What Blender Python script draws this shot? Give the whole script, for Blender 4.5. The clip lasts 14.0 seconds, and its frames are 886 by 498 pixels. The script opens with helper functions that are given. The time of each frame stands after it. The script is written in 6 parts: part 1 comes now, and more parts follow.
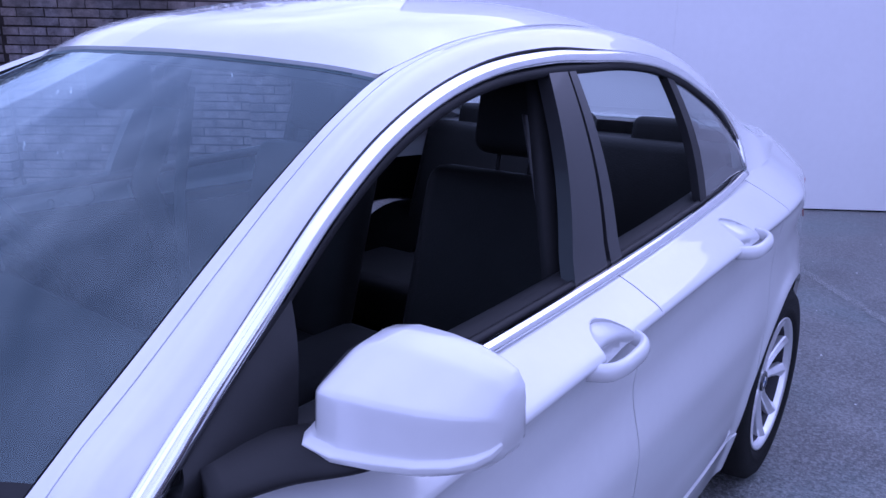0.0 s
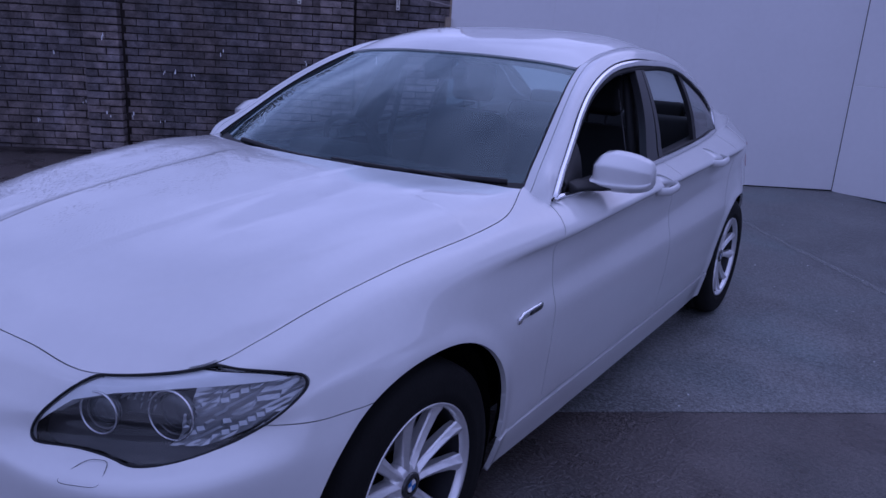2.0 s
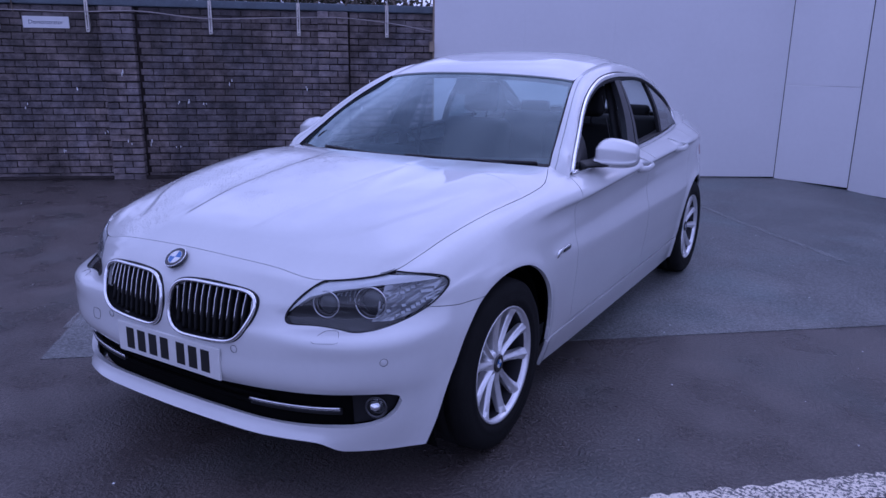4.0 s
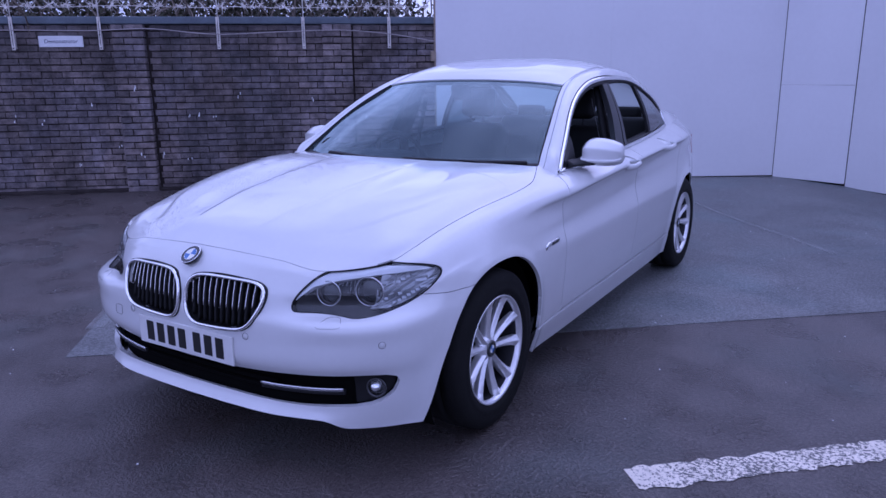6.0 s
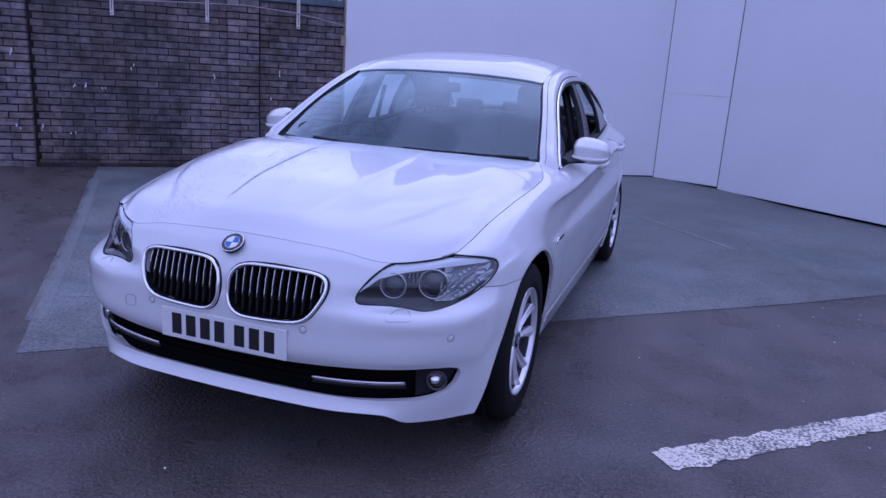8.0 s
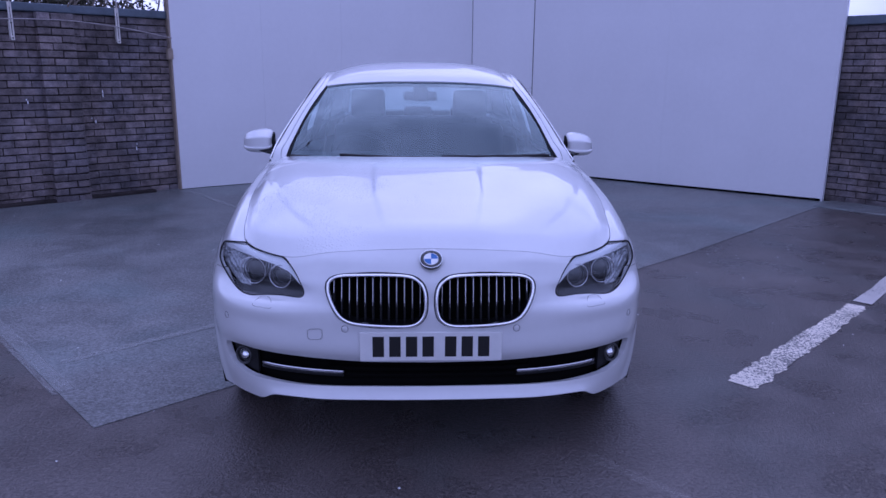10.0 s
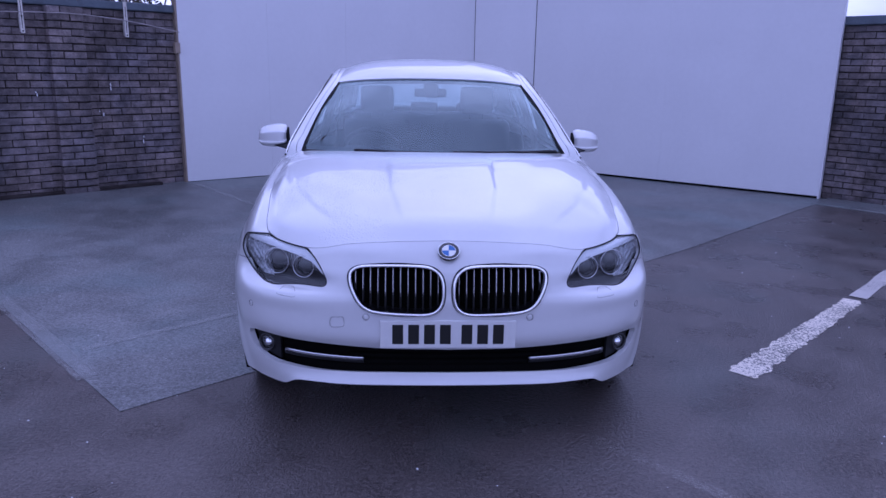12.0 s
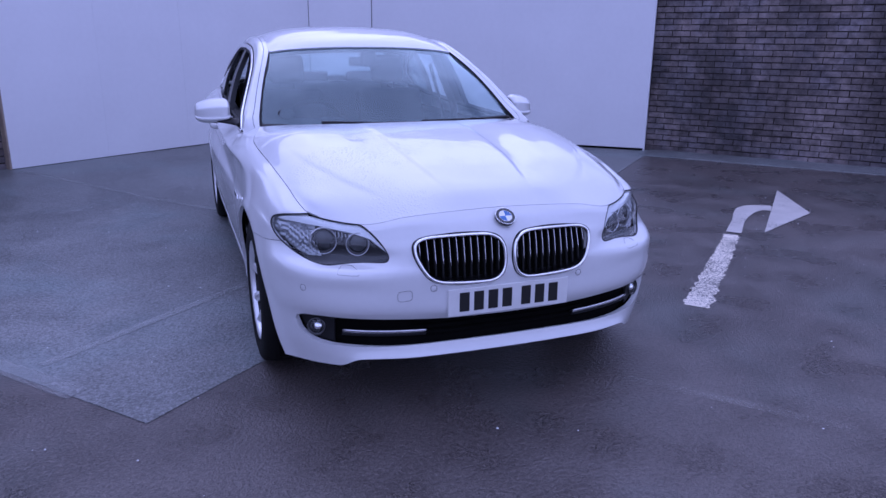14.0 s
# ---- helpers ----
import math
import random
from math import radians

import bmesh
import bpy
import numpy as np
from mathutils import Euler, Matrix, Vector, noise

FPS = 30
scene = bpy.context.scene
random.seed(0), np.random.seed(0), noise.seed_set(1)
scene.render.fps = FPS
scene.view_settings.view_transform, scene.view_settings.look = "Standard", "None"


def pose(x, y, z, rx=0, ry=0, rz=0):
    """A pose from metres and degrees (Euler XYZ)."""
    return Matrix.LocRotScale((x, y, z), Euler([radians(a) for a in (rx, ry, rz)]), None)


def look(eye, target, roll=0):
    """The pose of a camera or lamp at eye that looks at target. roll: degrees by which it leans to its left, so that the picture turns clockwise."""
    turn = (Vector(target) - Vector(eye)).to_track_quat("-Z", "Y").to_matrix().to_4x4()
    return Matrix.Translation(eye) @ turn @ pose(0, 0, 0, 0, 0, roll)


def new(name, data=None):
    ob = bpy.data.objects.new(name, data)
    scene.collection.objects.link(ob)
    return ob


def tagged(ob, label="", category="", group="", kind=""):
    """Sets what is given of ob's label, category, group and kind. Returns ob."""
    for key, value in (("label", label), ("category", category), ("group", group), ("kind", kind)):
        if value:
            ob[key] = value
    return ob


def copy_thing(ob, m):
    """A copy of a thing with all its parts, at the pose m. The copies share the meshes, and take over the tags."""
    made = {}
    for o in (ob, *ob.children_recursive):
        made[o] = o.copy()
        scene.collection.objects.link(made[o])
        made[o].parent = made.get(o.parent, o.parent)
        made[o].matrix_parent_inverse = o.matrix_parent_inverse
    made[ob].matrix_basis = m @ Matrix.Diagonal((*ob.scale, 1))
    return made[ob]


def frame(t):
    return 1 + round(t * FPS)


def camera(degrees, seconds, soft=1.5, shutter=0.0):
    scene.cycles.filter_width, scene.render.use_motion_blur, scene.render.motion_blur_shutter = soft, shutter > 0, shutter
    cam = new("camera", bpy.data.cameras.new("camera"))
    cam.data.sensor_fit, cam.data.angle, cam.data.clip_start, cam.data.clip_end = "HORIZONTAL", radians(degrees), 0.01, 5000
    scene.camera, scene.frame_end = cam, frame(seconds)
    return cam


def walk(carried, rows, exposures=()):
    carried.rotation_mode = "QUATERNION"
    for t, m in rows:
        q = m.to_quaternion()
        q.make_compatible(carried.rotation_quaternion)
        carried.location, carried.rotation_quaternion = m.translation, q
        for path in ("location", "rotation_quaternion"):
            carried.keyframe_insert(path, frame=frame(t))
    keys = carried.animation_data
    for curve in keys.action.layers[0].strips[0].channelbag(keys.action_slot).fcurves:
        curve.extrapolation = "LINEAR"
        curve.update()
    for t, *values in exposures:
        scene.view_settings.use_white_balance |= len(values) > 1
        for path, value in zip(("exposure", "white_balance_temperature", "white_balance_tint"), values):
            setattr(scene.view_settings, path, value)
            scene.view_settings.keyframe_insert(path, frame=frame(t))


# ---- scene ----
cam = camera(62.5, 14.0)
PATH = [
    (0, (1.398, 0.510, 1.422), (0.214, 2.028, 0.877), 1.0),
    (0.5, (1.505, -0.012, 1.439), (0.359, 1.544, 0.924), 2.1),
    (1, (1.624, -0.496, 1.45), (0.486, 1.068, 0.943), 2.5),
    (1.5, (1.778, -0.934, 1.461), (0.604, 0.6, 0.945), 4.9),
    (2, (1.839, -1.334, 1.437), (0.758, 0.258, 0.893), 3.4),
    (2.5, (1.972, -1.694, 1.466), (0.888, -0.093, 0.952), 2.1),
    (3, (2.046, -1.983, 1.468), (0.976, -0.372, 0.957), 1.8),
    (3.5, (2.02, -2.205, 1.455), (1.014, -0.551, 0.954), 1.2),
    (6, (2.211, -2.505, 1.448), (1.181, -0.857, 0.976), -0.6),
    (6.5, (2.212, -2.514, 1.454), (1.182, -0.865, 0.985), -0.5),
    (7, (2.113, -2.556, 1.452), (1.107, -0.892, 0.982), 0.7),
    (7.5, (1.857, -2.704, 1.447), (1.02, -0.949, 0.979), -1.0),
    (7.7, (1.736, -2.763, 1.444), (0.971, -0.98, 0.961), 1.1),
    (9.8, (0.024, -3.294, 1.462), (0.077, -1.347, 1.006), 0.7),
    (10, (-0.07, -3.345, 1.458), (0.015, -1.403, 0.988), 0.5),
    (10.5, (-0.132, -3.444, 1.475), (-0.038, -1.507, 0.984), 0.8),
    (11, (-0.14, -3.466, 1.472), (-0.048, -1.527, 0.99), 0.9),
    (11.5, (-0.143, -3.473, 1.477), (-0.042, -1.535, 0.991), 1.1),
    (12, (-0.158, -3.461, 1.476), (-0.061, -1.523, 0.992), 1.0),
    (12.5, (-0.285, -3.462, 1.473), (-0.154, -1.525, 0.993), 3.4),
    (13, (-0.591, -3.445, 1.468), (-0.3, -1.526, 0.988), 2.4),
    (13.5, (-0.876, -3.383, 1.465), (-0.391, -1.509, 0.963), 1.1),
    (14, (-1.212, -3.296, 1.473), (-0.54, -1.498, 0.913), 0.6),
]
walk(cam, [(t, look(eye, target, roll)) for t, eye, target, roll in PATH],
     exposures=[(t, e, 4650, 46) for t, e in ((0.0, -0.24), (0.25, -0.54), (0.5, -0.80), (1.0, -1.14), (1.5, -1.38), (2.0, -1.40), (2.5, -1.32), (3.0, -1.16), (3.7, -1.06), (5.8, -0.74), (7.7, -0.78), (10.0, -0.92), (11.0, -0.83), (13.5, -0.80), (14.0, -0.69))])

# ---------------------------------------------------------------- sky and sun
world = bpy.data.worlds.new("overcast_sky")
scene.world = world
world.use_nodes = True
wn, wl = world.node_tree.nodes, world.node_tree.links
SUN_EL, SUN_AZ = radians(38), radians(4)
sky = wn.new("ShaderNodeTexSky")
sky.sky_type, sky.sun_disc = "NISHITA", False
sky.sun_elevation, sky.sun_rotation = SUN_EL, SUN_AZ
sky.air_density, sky.dust_density, sky.ozone_density = 1.0, 4.0, 1.0
# cloud cover: broken grey and white over the clear sky
coord = wn.new("ShaderNodeTexCoord")
stretch = wn.new("ShaderNodeMapping")
stretch.inputs["Scale"].default_value = (1.6, 1.6, 3.6)
cloud = wn.new("ShaderNodeTexNoise")
cloud.inputs["Scale"].default_value, cloud.inputs["Detail"].default_value = 1.7, 7
cloud.inputs["Roughness"].default_value = 0.55
shade = wn.new("ShaderNodeValToRGB")
shade.color_ramp.elements[0].position, shade.color_ramp.elements[0].color = 0.36, (7.6, 8.1, 9.0, 1)
shade.color_ramp.elements[1].position, shade.color_ramp.elements[1].color = 0.68, (19.0, 19.2, 19.6, 1)
mixer = wn.new("ShaderNodeMix")
mixer.data_type = "RGBA"
mixer.inputs["Factor"].default_value = 0.86
wl.new(coord.outputs["Generated"], stretch.inputs["Vector"])
wl.new(stretch.outputs["Vector"], cloud.inputs["Vector"])
wl.new(cloud.outputs["Fac"], shade.inputs["Fac"])
wl.new(sky.outputs["Color"], mixer.inputs["A"])
wl.new(shade.outputs["Color"], mixer.inputs["B"])
# an overcast sky is brightest overhead and dims towards the horizon
split_dir, dim, scaled = wn.new("ShaderNodeSeparateXYZ"), wn.new("ShaderNodeMapRange"), wn.new("ShaderNodeMix")
for key, value in (("From Min", 0.0), ("From Max", 1.0), ("To Min", 0.95), ("To Max", 1.05)):
    dim.inputs[key].default_value = value
scaled.data_type, scaled.blend_type = "RGBA", "MULTIPLY"
scaled.inputs["Factor"].default_value = 1.0
wl.new(coord.outputs["Generated"], split_dir.inputs["Vector"])
wl.new(split_dir.outputs["Z"], dim.inputs["Value"])
wl.new(mixer.outputs["Result"], scaled.inputs["A"])
wl.new(dim.outputs["Result"], scaled.inputs["B"])
# the cloud glows round the hidden sun
glow, near_sun, lit = wn.new("ShaderNodeVectorMath"), wn.new("ShaderNodeMapRange"), wn.new("ShaderNodeMix")
glow.operation = "DOT_PRODUCT"
glow.inputs[1].default_value = (math.sin(SUN_AZ) * math.cos(SUN_EL), math.cos(SUN_AZ) * math.cos(SUN_EL), math.sin(SUN_EL))
near_sun.interpolation_type = "SMOOTHSTEP"
for key, value in (("From Min", 0.55), ("From Max", 1.0), ("To Min", 1.06), ("To Max", 1.38)):
    near_sun.inputs[key].default_value = value
lit.data_type, lit.blend_type = "RGBA", "MULTIPLY"
lit.inputs["Factor"].default_value = 1.0
wl.new(coord.outputs["Generated"], glow.inputs[0])
wl.new(glow.outputs["Value"], near_sun.inputs["Value"])
wl.new(scaled.outputs["Result"], lit.inputs["A"])
wl.new(near_sun.outputs["Result"], lit.inputs["B"])
wl.new(lit.outputs["Result"], wn["Background"].inputs["Color"])
wn["Background"].inputs["Strength"].default_value = 0.098

sun = new("sun", bpy.data.lights.new("sun", "SUN"))
sun.data.energy, sun.data.angle, sun.data.color = 0.25, radians(70), (1.0, 0.96, 0.9)
sun.matrix_world = look((0, 0, 0), (-math.sin(SUN_AZ) * math.cos(SUN_EL), -math.cos(SUN_AZ) * math.cos(SUN_EL), -math.sin(SUN_EL)))

# ---------------------------------------------------------------- materials
def material(name, color, rough=0.5, metal=0.0, coat=0.0, var=0.0, scale=8.0, bump=0.0, bscale=60.0, ior=1.5, rough_var=0.0, tint=None, spread=0.0, spec=0.5, coat_ior=1.5):
    """A surface with broad stains (var, scale), grain (bump, bscale) and, over separate pieces, a spread of brightness."""
    m = bpy.data.materials.new(name)
    m.use_nodes = True
    n, l = m.node_tree.nodes, m.node_tree.links
    b = n["Principled BSDF"]
    b.inputs["Base Color"].default_value = (*color, 1)
    b.inputs["Roughness"].default_value, b.inputs["Metallic"].default_value = rough, metal
    b.inputs["Coat Weight"].default_value, b.inputs["Coat Roughness"].default_value = coat, 0.03
    b.inputs["IOR"].default_value, b.inputs["Coat IOR"].default_value = ior, coat_ior
    b.inputs["Specular IOR Level"].default_value = spec
    tc = n.new("ShaderNodeTexCoord")
    if var:
        a, c = n.new("ShaderNodeTexNoise"), n.new("ShaderNodeTexNoise")
        a.inputs["Scale"].default_value, a.inputs["Detail"].default_value = scale, 6
        c.inputs["Scale"].default_value, c.inputs["Detail"].default_value = scale * 14, 4
        l.new(tc.outputs["Object"], a.inputs["Vector"])
        l.new(tc.outputs["Object"], c.inputs["Vector"])
        add = n.new("ShaderNodeMath")
        add.operation = "MULTIPLY_ADD"
        add.inputs[1].default_value = 0.45
        l.new(c.outputs["Fac"], add.inputs[0])
        l.new(a.outputs["Fac"], add.inputs[2])
        fac = add.outputs[0]
        if spread:
            info, wide = n.new("ShaderNodeObjectInfo"), n.new("ShaderNodeMath")
            wide.operation = "MULTIPLY_ADD"
            wide.inputs[1].default_value = spread
            geo = n.new("ShaderNodeNewGeometry")
            both = n.new("ShaderNodeMath")
            both.operation = "ADD"
            l.new(info.outputs["Random"], both.inputs[0])
            l.new(geo.outputs["Random Per Island"], both.inputs[1])
            part_of = n.new("ShaderNodeMath")
            part_of.operation = "FRACT"
            l.new(both.outputs[0], part_of.inputs[0])
            l.new(part_of.outputs[0], wide.inputs[0])
            l.new(fac, wide.inputs[2])
            fac = wide.outputs[0]
        ramp = n.new("ShaderNodeMapRange")
        ramp.inputs["From Min"].default_value, ramp.inputs["From Max"].default_value = 0.45, 1.0 + spread
        ramp.inputs["To Min"].default_value, ramp.inputs["To Max"].default_value = 0.0, 1.0
        l.new(fac, ramp.inputs["Value"])
        mix = n.new("ShaderNodeMix")
        mix.data_type = "RGBA"
        lo = [max(0.0, k * (1 - var)) for k in (tint or color)]
        mix.inputs["A"].default_value = (*lo, 1)
        mix.inputs["B"].default_value = (*[min(1.0, k * (1 + var)) for k in color], 1)
        l.new(ramp.outputs["Result"], mix.inputs["Factor"])
        l.new(mix.outputs["Result"], b.inputs["Base Color"])
        if rough_var:
            rr = n.new("ShaderNodeMapRange")
            rr.inputs["From Min"].default_value, rr.inputs["From Max"].default_value = 0.3, 0.75
            rr.inputs["To Min"].default_value, rr.inputs["To Max"].default_value = max(0.03, rough - rough_var), min(1, rough + rough_var)
            l.new(a.outputs["Fac"], rr.inputs["Value"])
            l.new(rr.outputs["Result"], b.inputs["Roughness"])
    if bump:
        g, bp = n.new("ShaderNodeTexNoise"), n.new("ShaderNodeBump")
        g.inputs["Scale"].default_value, g.inputs["Detail"].default_value = bscale, 5
        bp.inputs["Strength"].default_value, bp.inputs["Distance"].default_value = bump, 0.01
        l.new(tc.outputs["Object"], g.inputs["Vector"])
        l.new(g.outputs["Fac"], bp.inputs["Height"])
        l.new(bp.outputs["Normal"], b.inputs["Normal"])
    return m


def glass(name, color, ior=1.5, tint_rough=0.0, veil=0.0, sheen=(1, 1, 1)):
    """A thin pane: tinted see-through, mirrored by Fresnel, with a diffuse veil painted on for the sky's glare."""
    m = bpy.data.materials.new(name)
    m.use_nodes = True
    n, l = m.node_tree.nodes, m.node_tree.links
    n.remove(n["Principled BSDF"])
    clear, gloss, mix, fr = n.new("ShaderNodeBsdfTransparent"), n.new("ShaderNodeBsdfGlossy"), n.new("ShaderNodeMixShader"), n.new("ShaderNodeLayerWeight")
    clear.inputs["Color"].default_value = (*color, 1)
    gloss.inputs["Roughness"].default_value = tint_rough
    gloss.inputs["Color"].default_value = (*sheen, 1)
    fr.inputs["Blend"].default_value = 0.5
    power, scale = n.new("ShaderNodeMath"), n.new("ShaderNodeMath")
    power.operation, power.inputs[1].default_value = "POWER", 4.0
    f0 = ((ior - 1) / (ior + 1)) ** 2
    scale.operation, scale.inputs[1].default_value, scale.inputs[2].default_value = "MULTIPLY_ADD", 1 - f0, f0
    l.new(fr.outputs["Facing"], power.inputs[0])
    l.new(power.outputs[0], scale.inputs[0])
    l.new(scale.outputs[0], mix.inputs["Fac"])
    l.new(clear.outputs["BSDF"], mix.inputs[1])
    l.new(gloss.outputs["BSDF"], mix.inputs[2])
    out = mix.outputs["Shader"]
    if veil:
        # a little teal diffuse colour stands in for sky reflected in the glass
        veil_bsdf, over, cloud_n, rr = n.new("ShaderNodeBsdfDiffuse"), n.new("ShaderNodeMixShader"), n.new("ShaderNodeTexNoise"), n.new("ShaderNodeMapRange")
        veil_bsdf.inputs["Color"].default_value = (0.30, 0.46, 0.50, 1)
        cloud_n.inputs["Scale"].default_value, cloud_n.inputs["Detail"].default_value = 5.0, 6
        rr.inputs["From Min"].default_value, rr.inputs["From Max"].default_value = 0.3, 0.7
        rr.inputs["To Min"].default_value, rr.inputs["To Max"].default_value = veil * 0.75, veil * 1.25
        l.new(cloud_n.outputs["Fac"], rr.inputs["Value"])
        l.new(rr.outputs["Result"], over.inputs["Fac"])
        l.new(out, over.inputs[1])
        l.new(veil_bsdf.outputs["BSDF"], over.inputs[2])
        out = over.outputs["Shader"]
    l.new(out, n["Material Output"].inputs["Surface"])
    return m


PAINT = material("white_car_paint", (0.67, 0.675, 0.675), 0.32, coat=1.0, var=0.03, scale=3, bump=0.004, bscale=900, coat_ior=1.56)
WET_PAINT = material("white_paint_with_rain_beads", (0.67, 0.675, 0.675), 0.30, coat=1.0, var=0.03, scale=3, bump=0.012, bscale=220, coat_ior=1.56)


def add_beads(m, scale=85.0, depth=0.0017):
    """Rain beads: small round domes in patches over one half of the bonnet."""
    n, l = m.node_tree.nodes, m.node_tree.links
    b, tc = n["Principled BSDF"], n.new("ShaderNodeTexCoord")
    cells, dome_h, patch, edge, both, bp = n.new("ShaderNodeTexVoronoi"), n.new("ShaderNodeMapRange"), n.new("ShaderNodeTexNoise"), n.new("ShaderNodeMapRange"), n.new("ShaderNodeMath"), n.new("ShaderNodeBump")
    cells.inputs["Scale"].default_value = scale
    patch.inputs["Scale"].default_value, patch.inputs["Detail"].default_value = 3.2, 4
    for node, a, c, lo, hi in ((dome_h, 0.15, 0.42, 1, 0), (edge, 0.46, 0.58, 0, 1)):
        for key, val in (("From Min", a), ("From Max", c), ("To Min", lo), ("To Max", hi)):
            node.inputs[key].default_value = val
    l.new(tc.outputs["Object"], cells.inputs["Vector"])
    l.new(tc.outputs["Object"], patch.inputs["Vector"])
    l.new(cells.outputs["Distance"], dome_h.inputs["Value"])
    l.new(patch.outputs["Fac"], edge.inputs["Value"])
    both.operation = "MULTIPLY"
    side, across, reach = n.new("ShaderNodeSeparateXYZ"), n.new("ShaderNodeMapRange"), n.new("ShaderNodeMath")
    for key, val in (("From Min", 0.30), ("From Max", -0.15), ("To Min", 0.0), ("To Max", 1.0)):
        across.inputs[key].default_value = val
    l.new(tc.outputs["Object"], side.inputs["Vector"])
    l.new(side.outputs["X"], across.inputs["Value"])
    reach.operation = "MULTIPLY"
    l.new(across.outputs["Result"], reach.inputs[0])
    l.new(edge.outputs["Result"], reach.inputs[1])
    l.new(dome_h.outputs["Result"], both.inputs[0])
    l.new(reach.outputs[0], both.inputs[1])
    bp.inputs["Strength"].default_value, bp.inputs["Distance"].default_value = 0.65, depth
    l.new(both.outputs[0], bp.inputs["Height"])
    l.new(bp.outputs["Normal"], b.inputs["Coat Normal"])
    l.new(bp.outputs["Normal"], b.inputs["Normal"])


add_beads(WET_PAINT)
BLACK = material("black_plastic", (0.010, 0.010, 0.011), 0.55, var=0.2, scale=20, spec=0.3)
GLOSS_BLACK = material("gloss_black_trim", (0.025, 0.025, 0.027), 0.2, coat=0.55, var=0.1, scale=6)
POST_TRIM = material("satin_black_post_trim", (0.022, 0.022, 0.024), 0.38, coat=0.15, var=0.1, scale=6)
# near-black for the underside and linings, and for shade filled into gaps
DARK_INNER = material("dark_underbody_and_gap_shade", (0.004, 0.004, 0.004), 0.95, var=0.2, scale=12, spec=0.05)
CHROME = material("chrome", (0.90, 0.90, 0.91), 0.13, metal=1.0, var=0.05, scale=12)
SATIN = material("satin_chrome", (0.72, 0.72, 0.74), 0.26, metal=1.0, var=0.05, scale=9)
ALLOY = material("silver_alloy", (0.80, 0.80, 0.81), 0.34, metal=0.7, coat=0.4, var=0.08, scale=7)
# the same alloy darkened, with the shade behind the spokes in its colour
ALLOY_SHADED = material("shaded_alloy_barrel", (0.045, 0.045, 0.05), 0.45, metal=0.8, var=0.15, scale=7)
RUBBER = material("tyre_rubber", (0.008, 0.008, 0.008), 0.8, var=0.25, scale=9, bump=0.2, bscale=140, spec=0.2)
STEEL = material("brake_steel", (0.16, 0.16, 0.165), 0.45, metal=1.0, var=0.2, scale=14)
LEATHER = material("black_leather", (0.010, 0.010, 0.010), 0.6, var=0.2, scale=10, bump=0.15, bscale=180, spec=0.25)
TRIM_GREY = material("dark_cabin_plastic", (0.016, 0.016, 0.017), 0.7, var=0.2, scale=10, bump=0.02, bscale=300, spec=0.3)
BELT = material("grey_belt_webbing", (0.10, 0.10, 0.105), 0.7, var=0.1, scale=30)
HEADLINER = material("grey_headliner", (0.10, 0.10, 0.10), 0.9, var=0.1, scale=8)
SCREEN = glass("windscreen_glass", (0.46, 0.59, 0.61), 1.85, veil=0.03, sheen=(0.80, 0.96, 1.0))
REAR_GLASS = glass("rear_window_glass", (0.82, 0.90, 0.90), 1.5)
PANE = glass("tinted_side_glass", (0.30, 0.36, 0.37), 1.95)
LENS = glass("headlamp_cover", (0.90, 0.92, 0.93), 1.5)
LAMP_DARK = material("smoked_lamp_bezel", (0.012, 0.012, 0.014), 0.4, coat=0.15, var=0.1, scale=14)
LAMP_WHITE = material("lamp_brow", (0.75, 0.76, 0.78), 0.25, coat=0.5, var=0.05, scale=14)
LAMP_CUT = material("cut_reflector", (0.44, 0.45, 0.47), 0.28, metal=0.85, var=0.12, scale=34)
LAMP_LENS = material("projector_lens", (0.03, 0.033, 0.036), 0.05, coat=1.0, var=0.1, scale=30)
PLATE_WHITE = material("plate_white", (0.72, 0.72, 0.70), 0.35, var=0.05, scale=20)
INK = material("plate_black", (0.01, 0.01, 0.01), 0.4, var=0.1, scale=30)
ROUNDEL_BLUE = material("roundel_blue", (0.03, 0.14, 0.42), 0.25, coat=0.8, var=0.05, scale=40)
ROUNDEL_WHITE = material("roundel_white", (0.8, 0.8, 0.8), 0.25, coat=0.8, var=0.05, scale=40)
RED_LAMP = material("red_tail_lamp", (0.25, 0.01, 0.01), 0.15, coat=0.8, var=0.1, scale=20)
MIRROR = material("mirror_glass", (0.85, 0.86, 0.88), 0.02, metal=1.0)



